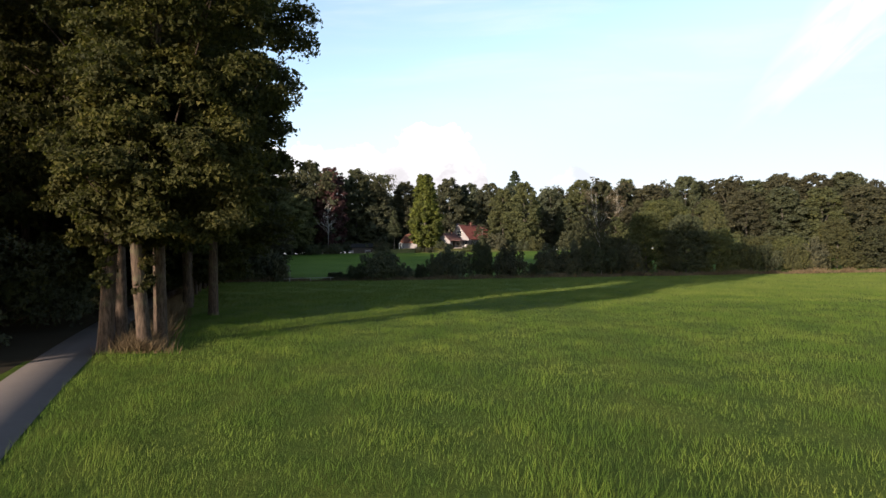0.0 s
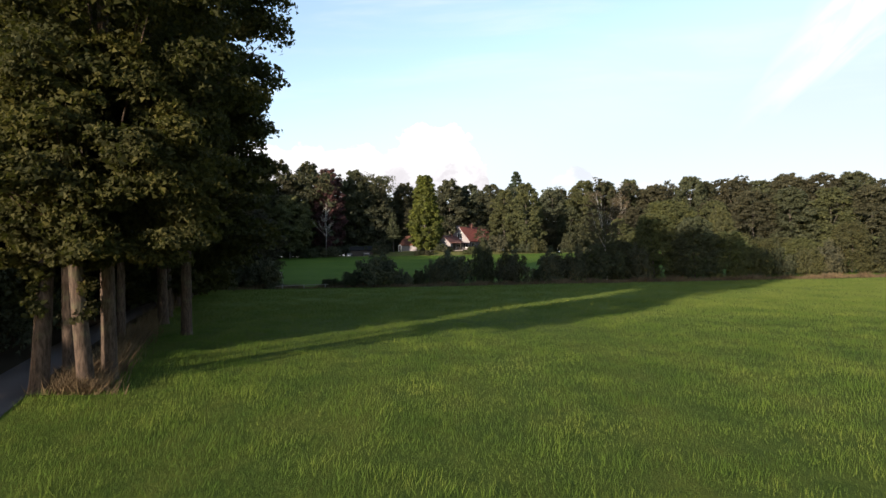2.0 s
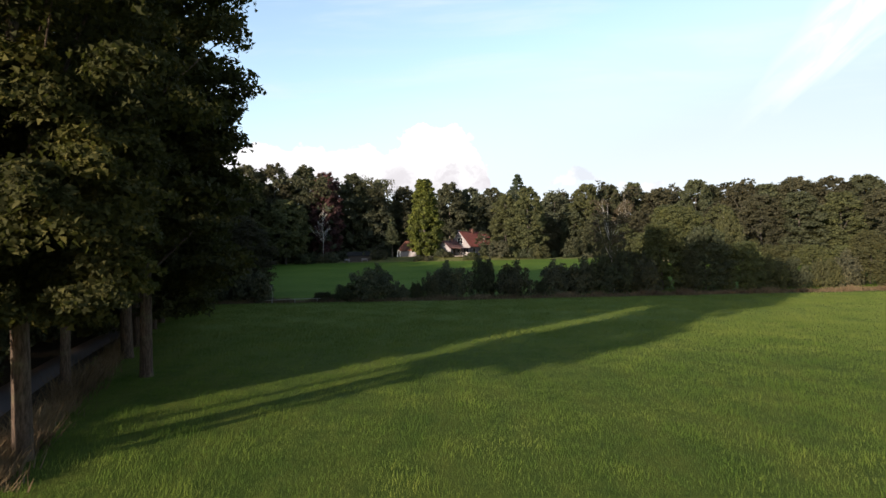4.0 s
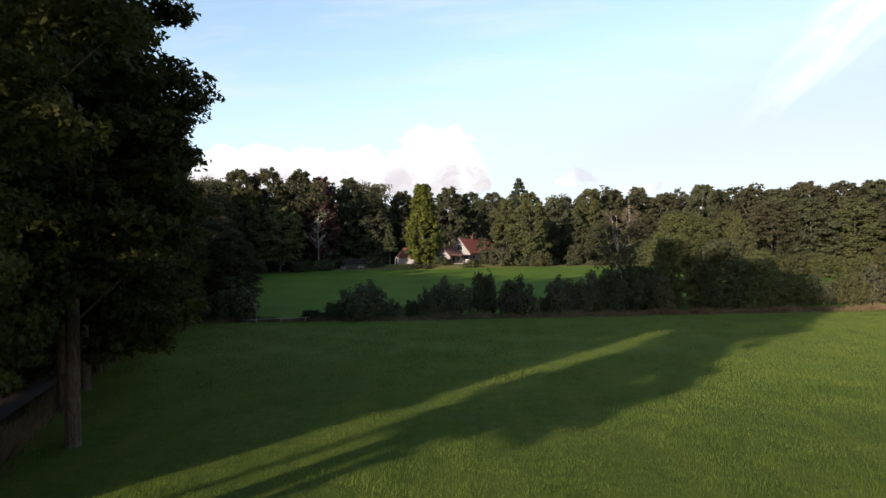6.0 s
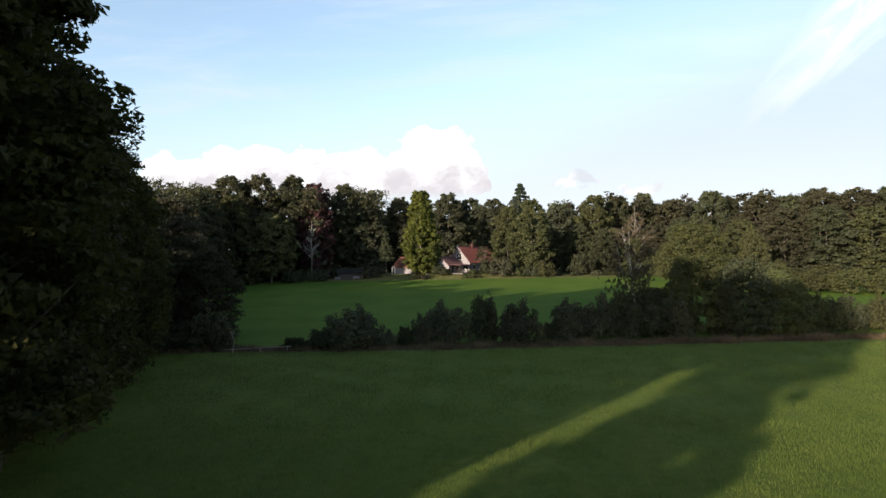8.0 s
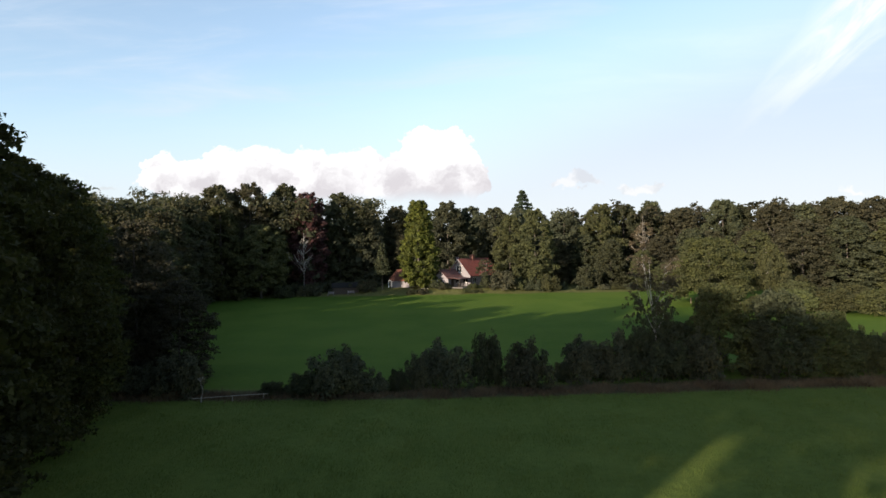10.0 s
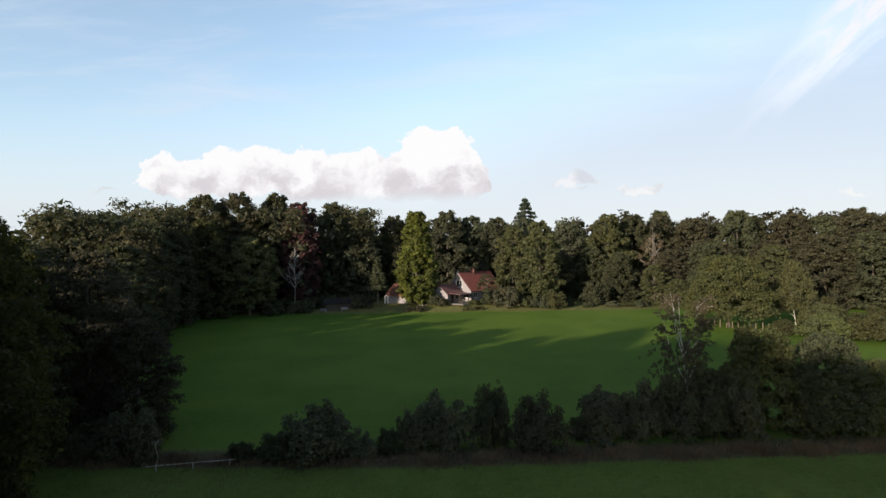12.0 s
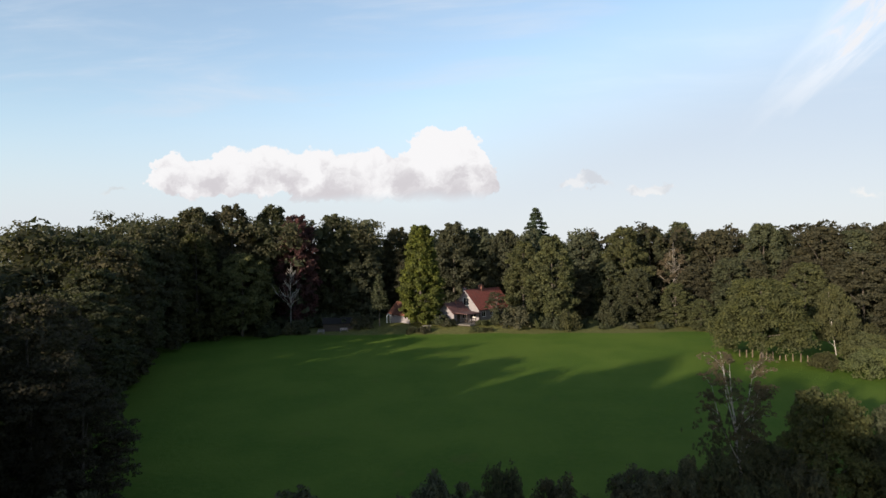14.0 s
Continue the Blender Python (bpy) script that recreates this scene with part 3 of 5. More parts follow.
def scatter_meadow():
    rng = np.random.default_rng(5)
    n = 1000000
    # Thick close by, thinning out with distance.
    y = -9.0 + 69.0 * rng.random(n) ** 1.25
    x = -16.0 + rng.random(n) * (26.0 + 0.80 * np.maximum(y, 0)) * (1.0 + 0.5 * rng.random(n) ** 3)
    near = np.clip((y + 9.0) / 14.0, 0, 1) * np.clip((60.0 - y) / 16.0, 0, 1)
    keep = x > np.array([path_centre(v) + 0.95 for v in np.linspace(-9, 60, 200)])[np.clip(((y + 9) / 69 * 199).astype(int), 0, 199)]
    keep &= (x > -11.8 - 0.43 * (y - 24)) | (y < 23)
    clump = np.sin(x * 2.1 + 1.3 * np.sin(y * 1.7)) * np.sin(y * 1.9 + np.sin(x * 1.1))
    keep &= rng.random(n) < (0.62 + 0.38 * clump) * near
    points = np.stack([x, y, np.full(n, -0.01)], 1)[keep]
    blades("meadow_grass", points, 0.15, 0.0048, BLADES, 6, "long green meadow grass with yellowish tips", "grass", 0.30)
    n = 470000
    y = 38.0 + 43.0 * rng.random(n)
    x = -34.0 + rng.random(n) * (62.0 + 0.75 * y)
    keep = (x > -12.0 - 0.43 * (y - 24)) & (y < 79.0 + 0.085 * np.maximum(x + 5, 0)) & (rng.random(n) < np.clip((y - 38.0) / 14.0, 0.1, 1.0))
    blades("meadow_grass", np.stack([x, y, np.full(n, -0.01)], 1)[keep], 0.15, 0.012, FAR_LIT_BLADES, 7, "long green meadow grass further out", "grass", 0.30)


scatter_meadow()


def scatter_dry():
    rng = np.random.default_rng(8)
    n = 9000
    t = rng.random(n)
    y = 22.5 + 50 * t ** 2.2
    x = -12.1 - 0.43 * (y - 24) + rng.normal(0, 0.42, n) - 0.3
    z = np.zeros(n)
    blades("dry_verge_grass", np.stack([x, y, z], 1), 0.55, 0.02, DRY_BLADES, 9, "tall straw-brown grass at the feet of the oaks", "grass")
    n = 52000
    x = rng.uniform(-34, 75, n)
    y = 80.6 + 0.085 * (x + 5) * (x > -5) + rng.normal(0, 0.8, n) + 0.4 * np.sin(x * 0.7)
    keep = rng.random(n) < 0.55 + 0.35 * np.sin(x * 1.3 + np.sin(x * 3.1))
    blades("dry_bank_grass", np.stack([x, y, np.zeros(n)], 1)[keep], 0.42, 0.025, DRY_BLADES, 10, "tall reddish-brown grass along the foot of the hedge", "grass")


scatter_dry()


# ---------------------------------------------------------------- row of oaks by the path
def oak(seed, top, radius, low, leaves, size=0.30, leaf=SHADED_OAK_LEAF, shift=(0.0, 0.0), limbs=14, taper=0.6, corners=4, girth=0.25):
    return grow("oak_tree", seed, girth, top, radius, low, dome, leaf, OAK_BARK, 64, leaves, size, limbs, (0.17, 0.31), 0.8, 0.3, 0.3, 0.3, 4.6, sides=14, flare=1.22, outward=0.45, shift=shift, taper=taper, corners=corners)


def ivy(tree, x, y, z, r, seed):
    """A tuft of young shoots on a trunk."""
    rng = np.random.default_rng(seed)
    lobes = [(rng.normal(0, 0.12), rng.normal(0, 0.12), z + rng.uniform(-0.75, 0.75), r * rng.uniform(0.45, 1.0), r * rng.uniform(0.6, 1.2)) for _ in range(12)]
    under("leaf_tuft", cards("leaf_tuft", leaf_points(rng, lobes, 620, 0.15, 0.3, 0.4), 4, OAK_LEAF), tree, "yellowish-green leafy shoots on the trunk")


oaks = [oak(11, 10.8, 4.0, 3.4, 70000, 0.14, OAK_LEAF, (1.2, -0.5), 7, 0.45, corners=3), oak(12, 20.0, 4.4, 6.0, 44000, 0.17, shift=(-2.9, 1.6), corners=3), oak(13, 21.0, 5.3, 7.8, 68000, 0.15, shift=(1.6, -1.2), corners=3),
        oak(14, 20.0, 5.4, 0.3, 24000, 0.27, corners=3), oak(15, 21.0, 5.8, 0.2, 24000, 0.27, corners=3), oak(16, 19.5, 6.0, 0.0, 24000, 0.27, corners=3),
        oak(18, 21.0, 5.4, 2.9, 46000, 0.23, corners=3), oak(19, 10.0, 2.7, 3.3, 34000, 0.14, OAK_LEAF, (0.6, 0.2), 6, 0.45, girth=0.27, corners=3)]
FRONT_OAK = "tall oak with a lit trunk and yellowish leaves beside the path"
ROW_OAK = "tall oak in the row along the meadow, shade put into its leaves"
PATH_OAK = "tall shaded oak on the far side of the cycle path"
for which, x, y, spin, wide, tall, label in ((0, -11.80, 23.1, 0, 1.0, 1.0, FRONT_OAK), (7, -13.1, 22.75, 40, 1.0, 1.0, FRONT_OAK), (2, -12.1, 24.75, 0, 1.0, 1.0, FRONT_OAK), (1, -14.8, 26.7, 0, 1.0, 1.0, FRONT_OAK)):
    tree = plant(oaks[which], x, y, spin, wide, tall, label)
    tagged(tree, category="tree", group="oaks beside the meadow")
for x, y, z, seed in ((-11.80, 23.1, 2.7, 3), (-13.1, 22.75, 2.9, 4)):
    tuft = new("trunk_shoot")
    settle(tuft, x, y)
    tagged(tuft, "tuft of yellow-green shoots on an oak trunk", "shoots")
    ivy(tuft, 0, 0, z, 0.36, seed)
    tagged(tuft.children[0], kind="stuff")
# Unseen young oaks added across the path to keep low sun out of the wood.
young_oak = oak(23, 12.0, 4.2, 0.5, 9000, 0.45, corners=3)
for x, y, spin in ((-27.5, 14.5, 0), (-31.0, 19.0, 120), (-35.0, 24.0, 210), (-39.5, 30.0, 60)):
    tagged(plant(young_oak, x, y, spin, 1.0, 1.0, "unseen young oak added to keep low sun out of the wood"), category="tree", group="oaks across the path")
# Unseen high-crowned oaks, added so their tops shade those beside the meadow.
shade_oak = oak(17, 25.0, 5.2, 14.8, 8000, 0.60, corners=3)
for x, y, spin, tall in ((-20.5, 12.5, 0, 1.0), (-23.5, 16.5, 90, 1.0), (-26.0, 8.5, 200, 1.05), (-24.5, 21.0, 150, 0.95), (-31.5, 20.0, 30, 1.1), (-34.0, 27.5, 70, 1.12), (-30.5, 26.5, 260, 1.05), (-38.5, 36.0, 120, 1.1), (-43.0, 45.0, 310, 1.1), (-41.0, 25.0, 10, 1.15)):
    tagged(plant(shade_oak, x, y, spin, 1.0, tall, "unseen high-crowned oak added to shade the oak row"), category="tree", group="oaks across the path")
for which, x, y, spin, wide, tall in ((6, -16.5, 32.8, 20, 0.80, 0.96), (6, -15.0, 36.2, 60, 1.12, 1.04), (6, -19.0, 41.5, 190, 1.25, 1.06), (3, -21.0, 46.0, 250, 1.15, 1.12), (4, -23.2, 50.6, 20, 1.0, 1.05),
                                   (5, -24.8, 55.0, 100, 0.95, 1.08), (3, -26.6, 59.6, 300, 1.0, 0.94), (4, -28.2, 64.5, 230, 0.95, 0.92), (5, -30.0, 69.5, 40, 0.9, 0.98), (3, -32.0, 75.0, 140, 0.9, 0.88)):
    tagged(plant(oaks[which], x, y, spin, wide, tall, ROW_OAK), category="tree", group="oaks beside the meadow")
for which, x, y, spin, wide, tall in ((4, -23.0, 28.0, 220, 0.95, 1.0), (5, -25.0, 34.5, 300, 1.0, 1.05), (8, -28.5, 41.5, 10, 1.2, 1.75), (8, -32.0, 49.0, 60, 1.2, 1.65), (8, -36.0, 58.0, 170, 1.25, 1.65), (8, -39.0, 67.0, 200, 1.2, 1.6)):
    tagged(plant(oaks[which] if which < 8 else young_oak, x, y, spin, wide, tall, PATH_OAK), category="tree", group="oaks across the path")


def wood_mass(name, seed, trees, leaves, size, label, mat=GREEN_LEAF, layers=9, start=0):
    """The depth of a wood as one mass of leaves: x, y, height and spread of each tree, thick down to the ground."""
    rng = np.random.default_rng(seed)
    lobes = []
    for x, y, top, spread in trees:
        ground_z = height(x, y)
        for j in range(start, layers):
            r = spread * rng.uniform(0.75, 1.2)
            lobes.append((x + rng.normal(0, spread * 0.8), y + rng.normal(0, spread * 0.8), ground_z + max((top - r) * (j + 0.6) / (layers - 0.4), r * 0.4), r, r * 0.9))
    ob = new(name, cards(name, leaf_points(rng, lobes, leaves, size, 0.35, 0.1, corners=3), 3, mat))
    return tagged(ob, label, "woods", kind="stuff")


def shaded_wood():
    """The wood on the far side of the path, thick with undergrowth."""
    rng = np.random.default_rng(19)
    trees = []
    for k in range(95):
        y = rng.uniform(24, 92)
        edge = path_centre(min(y, 78)) - 5.0
        x = edge - rng.uniform(0, 30)
        trees.append((x, y, rng.uniform(14, 19.5) if x < edge - 3 else rng.uniform(3, 6), rng.uniform(1.8, 2.8)))
    for k in range(24):
        y = 27.5 + k * 2.5
        trees.append((path_centre(y) - 3.2 + rng.normal(0, 0.5), y, rng.uniform(2.0, 4.2), 1.2))
    wood_mass("shaded_wood", 23, [t for t in trees if t[1] < 34], 64000, 0.17, "dark leafy wood edge beside the path", SHADE_LEAF, 7)
    wood_mass("shaded_wood", 20, [t for t in trees if 34 <= t[1] < 46], 40000, 0.27, "dense dark wood with undergrowth across the path", SHADE_LEAF, 7)
    wood_mass("shaded_wood", 21, [t for t in trees if t[1] >= 46], 42000, 0.66, "dense dark wood beside the meadow", SHADE_LEAF, 7)

    # Unseen mass added further out to keep low sun off the wood in view.
    deep = [(rng.uniform(-92, -50), rng.uniform(28, 80), rng.uniform(16, 20), rng.uniform(2.6, 3.6)) for _ in range(60)]
    wood_mass("shaded_wood", 22, deep, 26000, 1.1, "unseen depth of the wood, added to shade the field side", SHADE_LEAF, 6, 1)


shaded_wood()

# ---------------------------------------------------------------- hedge between the two fields
bushes = [grow("bush", 21 + k, 0.07, 4.0, 3.3, -0.9, thicket, mat, DARK_BARK, 44, 9000, 0.225, 10, (0.16, 0.36), 0.95, 0.3, 0.3, 0.3, 0.2, sides=6, corners=3) for k, mat in enumerate((BUSH_LEAF, GREEN_LEAF, BUSH_LEAF, OLIVE_LEAF))]
tall_bushes = [grow("hedge_tree", 27 + k, 0.16, 8.6, 5.0, -0.9, mound, mat, DARK_BARK, 140, 27000, 0.25, 12, (0.13, 0.25), 0.9, 0.3, 0.12, 0.4, 0.6, sides=7, corners=3) for k, mat in enumerate((GREEN_LEAF, ROUND_LEAF, OLIVE_LEAF))]
# Unseen bushes added across the path to shade it and its verge.
for which, x, y, spin, wide, tall in ((0, -26.5, 14.0, 0, 1.1, 0.8), (1, -29.5, 9.0, 60, 1.1, 0.8), (2, -25.0, 18.5, 120, 0.9, 0.75), (0, -24.5, 22.0, 200, 0.9, 0.9), (2, -18.4, 19.8, 30, 0.66, 0.66), (0, -20.4, 23.2, 280, 0.8, 1.0)):
    tagged(plant(bushes[which], x, y, spin, wide, tall, "unseen bush added across the path to cast shade"), category="bush", group="bushes across the path")
HEDGE = "dense dark-green bush in the hedge between the fields"
for which, x, y, spin, wide, tall in ((0, -12.2, 81.6, 0, 0.90, 1.14), (1, -15.3, 81.4, 50, 0.50, 0.54), (2, -9.2, 81.8, 90, 0.48, 0.56), (1, -17.6, 81.2, 150, 0.34, 0.32), (1, -6.9, 82.4, 20, 0.30, 0.55), (2, -5.2, 83.4, 200, 0.46, 0.82), (0, -2.8, 84.0, 110, 0.84, 1.18),
                                   (1, 1.3, 84.4, 70, 0.50, 1.32), (2, 4.9, 83.8, 10, 0.78, 1.12), (0, 10.8, 86.2, 160, 0.84, 1.12), (1, 8.4, 86.0, 30, 0.30, 0.48), (2, 13.8, 87.0, 300, 0.75, 1.15), (1, 17.2, 86.7, 80, 0.85, 1.30), (0, 21.8, 86.9, 200, 0.7, 1.25), (0, -26.9, 81.6, 250, 0.85, 1.12)):
    tagged(plant(bushes[which], x, y, spin, wide, tall, HEDGE), category="bush", group="hedge between the fields")
for which, x, y, spin, wide, tall in ((3, 37.6, 88.4, 70, 0.66, 1.15), (1, 41.0, 89.4, 130, 0.72, 1.0), (3, 44.6, 89.0, 220, 0.62, 1.05), (2, 48.0, 90.4, 290, 0.80, 1.15), (3, 62.0, 92.0, 20, 1.1, 1.3), (3, 67.0, 93.0, 90, 1.2, 1.4), (1, 73.0, 94.0, 190, 1.2, 1.5), (2, -30.5, 82.4, 40, 0.7, 0.7), (1, -18.6, 82.0, 120, 0.30, 0.30)):
    tagged(plant(bushes[which], x, y, spin, wide, tall, HEDGE), category="bush", group="hedge between the fields")
for which, x, y, spin, wide, tall in ((0, 19.6, 88.4, 0, 0.70, 0.60), (1, 24.4, 88.8, 60, 0.82, 1.02), (0, 29.6, 88.2, 150, 0.80, 0.95), (1, 33.8, 87.4, 250, 0.62, 0.72), (0, 27.0, 86.6, 20, 0.40, 0.62), (2, 52.0, 91.6, 320, 0.72, 0.84), (0, 58.0, 91.0, 200, 0.9, 0.70), (2, 64.5, 93.5, 100, 1.05, 1.12)):
    tagged(plant(tall_bushes[which], x, y, spin, wide, tall, "tall rounded hedge tree with sunlit upper leaves"), category="tree", group="hedge between the fields")


def birch_tree(seed, top, radius, leaves, mat=WILLOW_LEAF):
    """A birch with white stems and hanging sprays."""
    return grow("birch_tree", seed, 0.085, top, radius, top * 0.06, dome, mat, BIRCH_BARK, 60, leaves, 0.28, 8, (0.16, 0.32), 1.3, 0.1, 0.5, 0.9, 1.2, 0.75, sides=8)


def bare_birch(seed, x, y, top, reach):
    """A birch thinned by age: a curved white stem, a few steep limbs, a haze of fine twigs, and hanging sprays below."""
    rng = np.random.default_rng(seed)
    tree = new("birch_tree")
    verts, faces, tips = [], [], []
    stem = [Vector(p) for p in ((0.35, 0, -0.15), (0.30, 0.02, top * 0.25), (0.0, 0.0, top * 0.45), (-0.10, 0.0, top * 0.62), (-0.55, 0.1, top * 0.80), (-0.95, 0.1, top))]
    tube(verts, faces, stem, [0.13, 0.105, 0.085, 0.062, 0.036, 0.010], 8)
    for k, (at, t, far, rise) in enumerate(((0.30, 0.5, 0.75, 0.60), (0.38, 2.7, 0.95, 0.80), (0.46, 0.2, 0.80, 0.92), (0.52, 3.6, 0.60, 0.95), (0.58, 5.6, 0.90, 0.78), (0.42, 4.6, 0.70, 0.70), (0.62, 1.6, 0.55, 0.96))):
        i = min(int(at * 4.4), 3)
        start = stem[i].lerp(stem[i + 1], 0.5)
        end = Vector((start.x + math.cos(t) * far * reach * 0.62, math.sin(t) * far * reach * 0.5, top * rise))
        mid = start.lerp(end, 0.5) + Vector((math.cos(t), math.sin(t), -0.25)) * far * 0.35
        tube(verts, faces, [start, start.lerp(mid, 0.6), mid, mid.lerp(end, 0.55), end], [0.045, 0.038, 0.030, 0.018, 0.007], 6)
        for _ in range(9):
            a = mid.lerp(end, rng.uniform(-0.3, 0.95))
            u, long = t + rng.uniform(-1.3, 1.3), reach * rng.uniform(0.12, 0.32)
            b = a + Vector((math.cos(u), math.sin(u), rng.uniform(0.5, 1.2))) * long
            c = b + Vector((math.cos(u), math.sin(u), rng.uniform(-0.5, 0.3))) * long * 0.6
            tube(verts, faces, [a, b, c], [0.014, 0.009, 0.005], 4)
            tips += [a.lerp(b, 0.7), b, c]
    under("trunk", mesh_of("trunk", verts, faces, BIRCH_BARK, True), tree, "white forking stem and bare branches")
    haze = [(p.x, p.y, p.z - 0.1, 0.34, 0.40) for p in tips]
    under("upper_crown", cards("upper_crown", leaf_points(rng, haze, 17000, 0.095, 0.0, 0.0, 0.5, 0.3, 3, 4), 3, WITHERED_LEAF), tree, "brownish haze of fine twigs and last leaves")
    lobes = []
    for _ in range(330):
        z = rng.uniform(0.10, 0.60) * top
        spread = reach * (0.62 - 0.42 * z / top)
        lobes.append((rng.normal(0.1, spread), rng.normal(0, spread * 0.8), z, rng.uniform(0.10, 0.26), rng.uniform(0.3, 0.75)))
    under("crown", cards("crown", leaf_points(rng, lobes, 30000, 0.105, 0.0, 0.0, 0.75, 0.4, 3, 4), 3, WILLOW_LEAF), tree, "thin hanging sprays of grey-green leaves")
    settle(tree, x, y)
    return tagged(tree, "half-bare birch with white branches rising from the hedge", "tree")


bare_birch(31, 17.4, 87.0, 11.8, 2.9)
side_birch = birch_tree(32, 11.0, 4.0, 16000, OLIVE_LEAF)
tagged(plant(side_birch, 54.4, 142.0, 0, 0.9, 1.0, "weeping birch with a pale stem beside a round tree"), category="tree")

# ---------------------------------------------------------------- woods round the field
woods = [
    grow("broadleaf_tree", 41, 0.32, 22.0, 7.4, -1.0, dome, GREEN_LEAF, DARK_BARK, 130, 20000, 0.43, 6, (0.13, 0.25), sides=7, corners=3),
    grow("broadleaf_tree", 42, 0.32, 22.0, 7.8, -1.0, dome, BROWN_LEAF, DARK_BARK, 130, 20000, 0.43, 6, (0.13, 0.25), sides=7, corners=3),
    grow("broadleaf_tree", 43, 0.32, 21.0, 6.8, -1.0, column, GREEN_LEAF, DARK_BARK, 120, 18000, 0.43, 6, (0.13, 0.25), sides=7, corners=3),
    grow("broadleaf_tree", 44, 0.32, 22.0, 6.8, -1.0, dome, OLIVE_LEAF, DARK_BARK, 140, 26000, 0.38, 6, (0.13, 0.25), sides=7, corners=3),
    grow("broadleaf_tree", 48, 0.32, 22.0, 7.2, -1.0, dome, SHADE_LEAF, DARK_BARK, 110, 17000, 0.47, 6, (0.14, 0.27), sides=7, corners=3),
]
copper = grow("copper_beech", 45, 0.4, 24.0, 6.6, 0.5, dome, COPPER_LEAF, DARK_BARK, 120, 24000, 0.40, 6, (0.13, 0.25), sides=7, corners=3)
lime = grow("lime_tree", 46, 0.35, 21.2, 5.7, -0.4, flame, LIME_LEAF, DARK_BARK, 280, 38000, 0.37, 6, (0.12, 0.22), fill=0.35, sides=8, corners=3)
chestnut = grow("round_tree", 47, 0.35, 12.4, 9.0, 0.4, mound, ROUND_LEAF, DARK_BARK, 190, 44000, 0.29, 12, (0.11, 0.20), sides=8, corners=3)
WOOD = ("tall green tree at the edge of the woods", "tall brownish-green tree at the edge of the woods", "slender dark-green tree in the woods", "tall olive-green tree beside the field", "tall dark tree in the woods behind the house")


def wood(which, x, y, tall, wide=1.0):
    tree = plant(woods[which], x, y, (x * 37 + y * 11) % 360, wide, tall * (1.07 if x < -30 and y > 125 else 1.04) / 22.0, WOOD[which])
    tagged(tree, category="tree", group="woods round the field")


side_trees = [grow("broadleaf_tree", 49, 0.32, 22.0, 7.4, -1.0, dome, CORNER_LEAF, DARK_BARK, 90, 32000, 0.33, 6, (0.16, 0.28), sides=7, corners=3), grow("broadleaf_tree", 50, 0.32, 22.0, 7.4, -1.0, dome, CORNER_LEAF, DARK_BARK, 90, 32000, 0.33, 6, (0.16, 0.28), sides=7, corners=3)]
for which, x, y, tall, wide in ((1, -34.5, 88.0, 16.5, 0.80), (0, -38.5, 84.0, 17.0, 0.85), (1, -29.2, 86.5, 10.5, 0.58), (0, -39.5, 94.0, 15.0, 0.8), (0, -46.0, 90.0, 15.5, 0.95), (1, -44.0, 103.0, 14.5, 0.85)):
    tagged(plant(side_trees[which], x, y, (x * 37) % 360, wide, tall / 22.0, "dark leafy tree at the corner of the field"), category="tree", group="woods round the field")
# Trees along the left side of the field.
for which, x, y, tall, wide in ((2, -47.5, 113.0, 14.5, 0.9),
                                (0, -52.0, 122.0, 16.0, 1.0), (1, -55.0, 131.0, 18.0, 1.0), (0, -58.5, 140.0, 19.0, 1.0), (1, -60.5, 150.0, 20.5, 1.05), (3, -56.0, 160.0, 20.0, 0.9), (1, -60.0, 168.0, 25.0, 1.0)):
    wood(which, x, y, tall, wide)
# Trees behind the field, about the house and to the right of it.
for which, x, y, tall, wide in ((1, -54.0, 172.0, 25.5, 1.0), (0, -47.5, 179.0, 25.8, 1.0), (0, -34.5, 183.0, 24.0, 0.85), (4, -28.5, 186.0, 19.5, 0.9), (1, -21.0, 194.0, 20.8, 0.85), (4, -7.5, 198.0, 22.0, 1.0), (4, -1.0, 204.0, 20.8, 1.1),
                                (4, 6.0, 194.0, 19.8, 0.9), (3, 14.6, 174.5, 18.6, 0.86), (3, 9.0, 181.5, 17.0, 0.8), (4, 25.5, 200.0, 19.4, 1.1), (3, 33.5, 190.0, 20.8, 0.95), (0, 41.0, 196.0, 21.0, 0.9)):
    wood(which, x, y, tall, wide)
for which, x, y, tall, wide in ((0, 50.3, 203.0, 22.2, 0.85), (1, 55.0, 193.0, 19.2, 1.0), (0, 63.5, 186.0, 20.8, 0.9), (0, 69.0, 190.0, 19.6, 0.8), (1, 76.0, 186.0, 19.6, 1.0), (2, 82.0, 184.0, 19.8, 1.0), (1, 89.0, 182.0, 20.4, 1.1), (1, 97.0, 180.0, 20.0, 1.1),
                                (0, 105.0, 178.0, 20.2, 1.1), (1, 70.0, 161.0, 14.6, 0.9), (0, 78.0, 159.0, 15.0, 0.95), (3, 87.0, 158.0, 14.6, 1.05), (1, 96.0, 157.0, 15.2, 1.05), (0, 106.0, 156.0, 15.6, 1.1), (3, 62.5, 167.0, 12.6, 0.8), (3, 39.5, 172.0, 8.6, 0.55), (3, 42.5, 166.5, 6.0, 0.45),
                                (0, 34.0, 181.0, 11.5, 0.62), (1, 45.5, 179.0, 12.0, 0.66), (0, 52.0, 176.5, 13.5, 0.70), (1, 58.0, 180.0, 13.0, 0.70), (1, 66.5, 178.0, 13.5, 0.75), (1, 20.5, 186.0, 12.0, 0.70), (0, 28.8, 187.0, 13.0, 0.62)):
    wood(which, x, y, tall, wide)
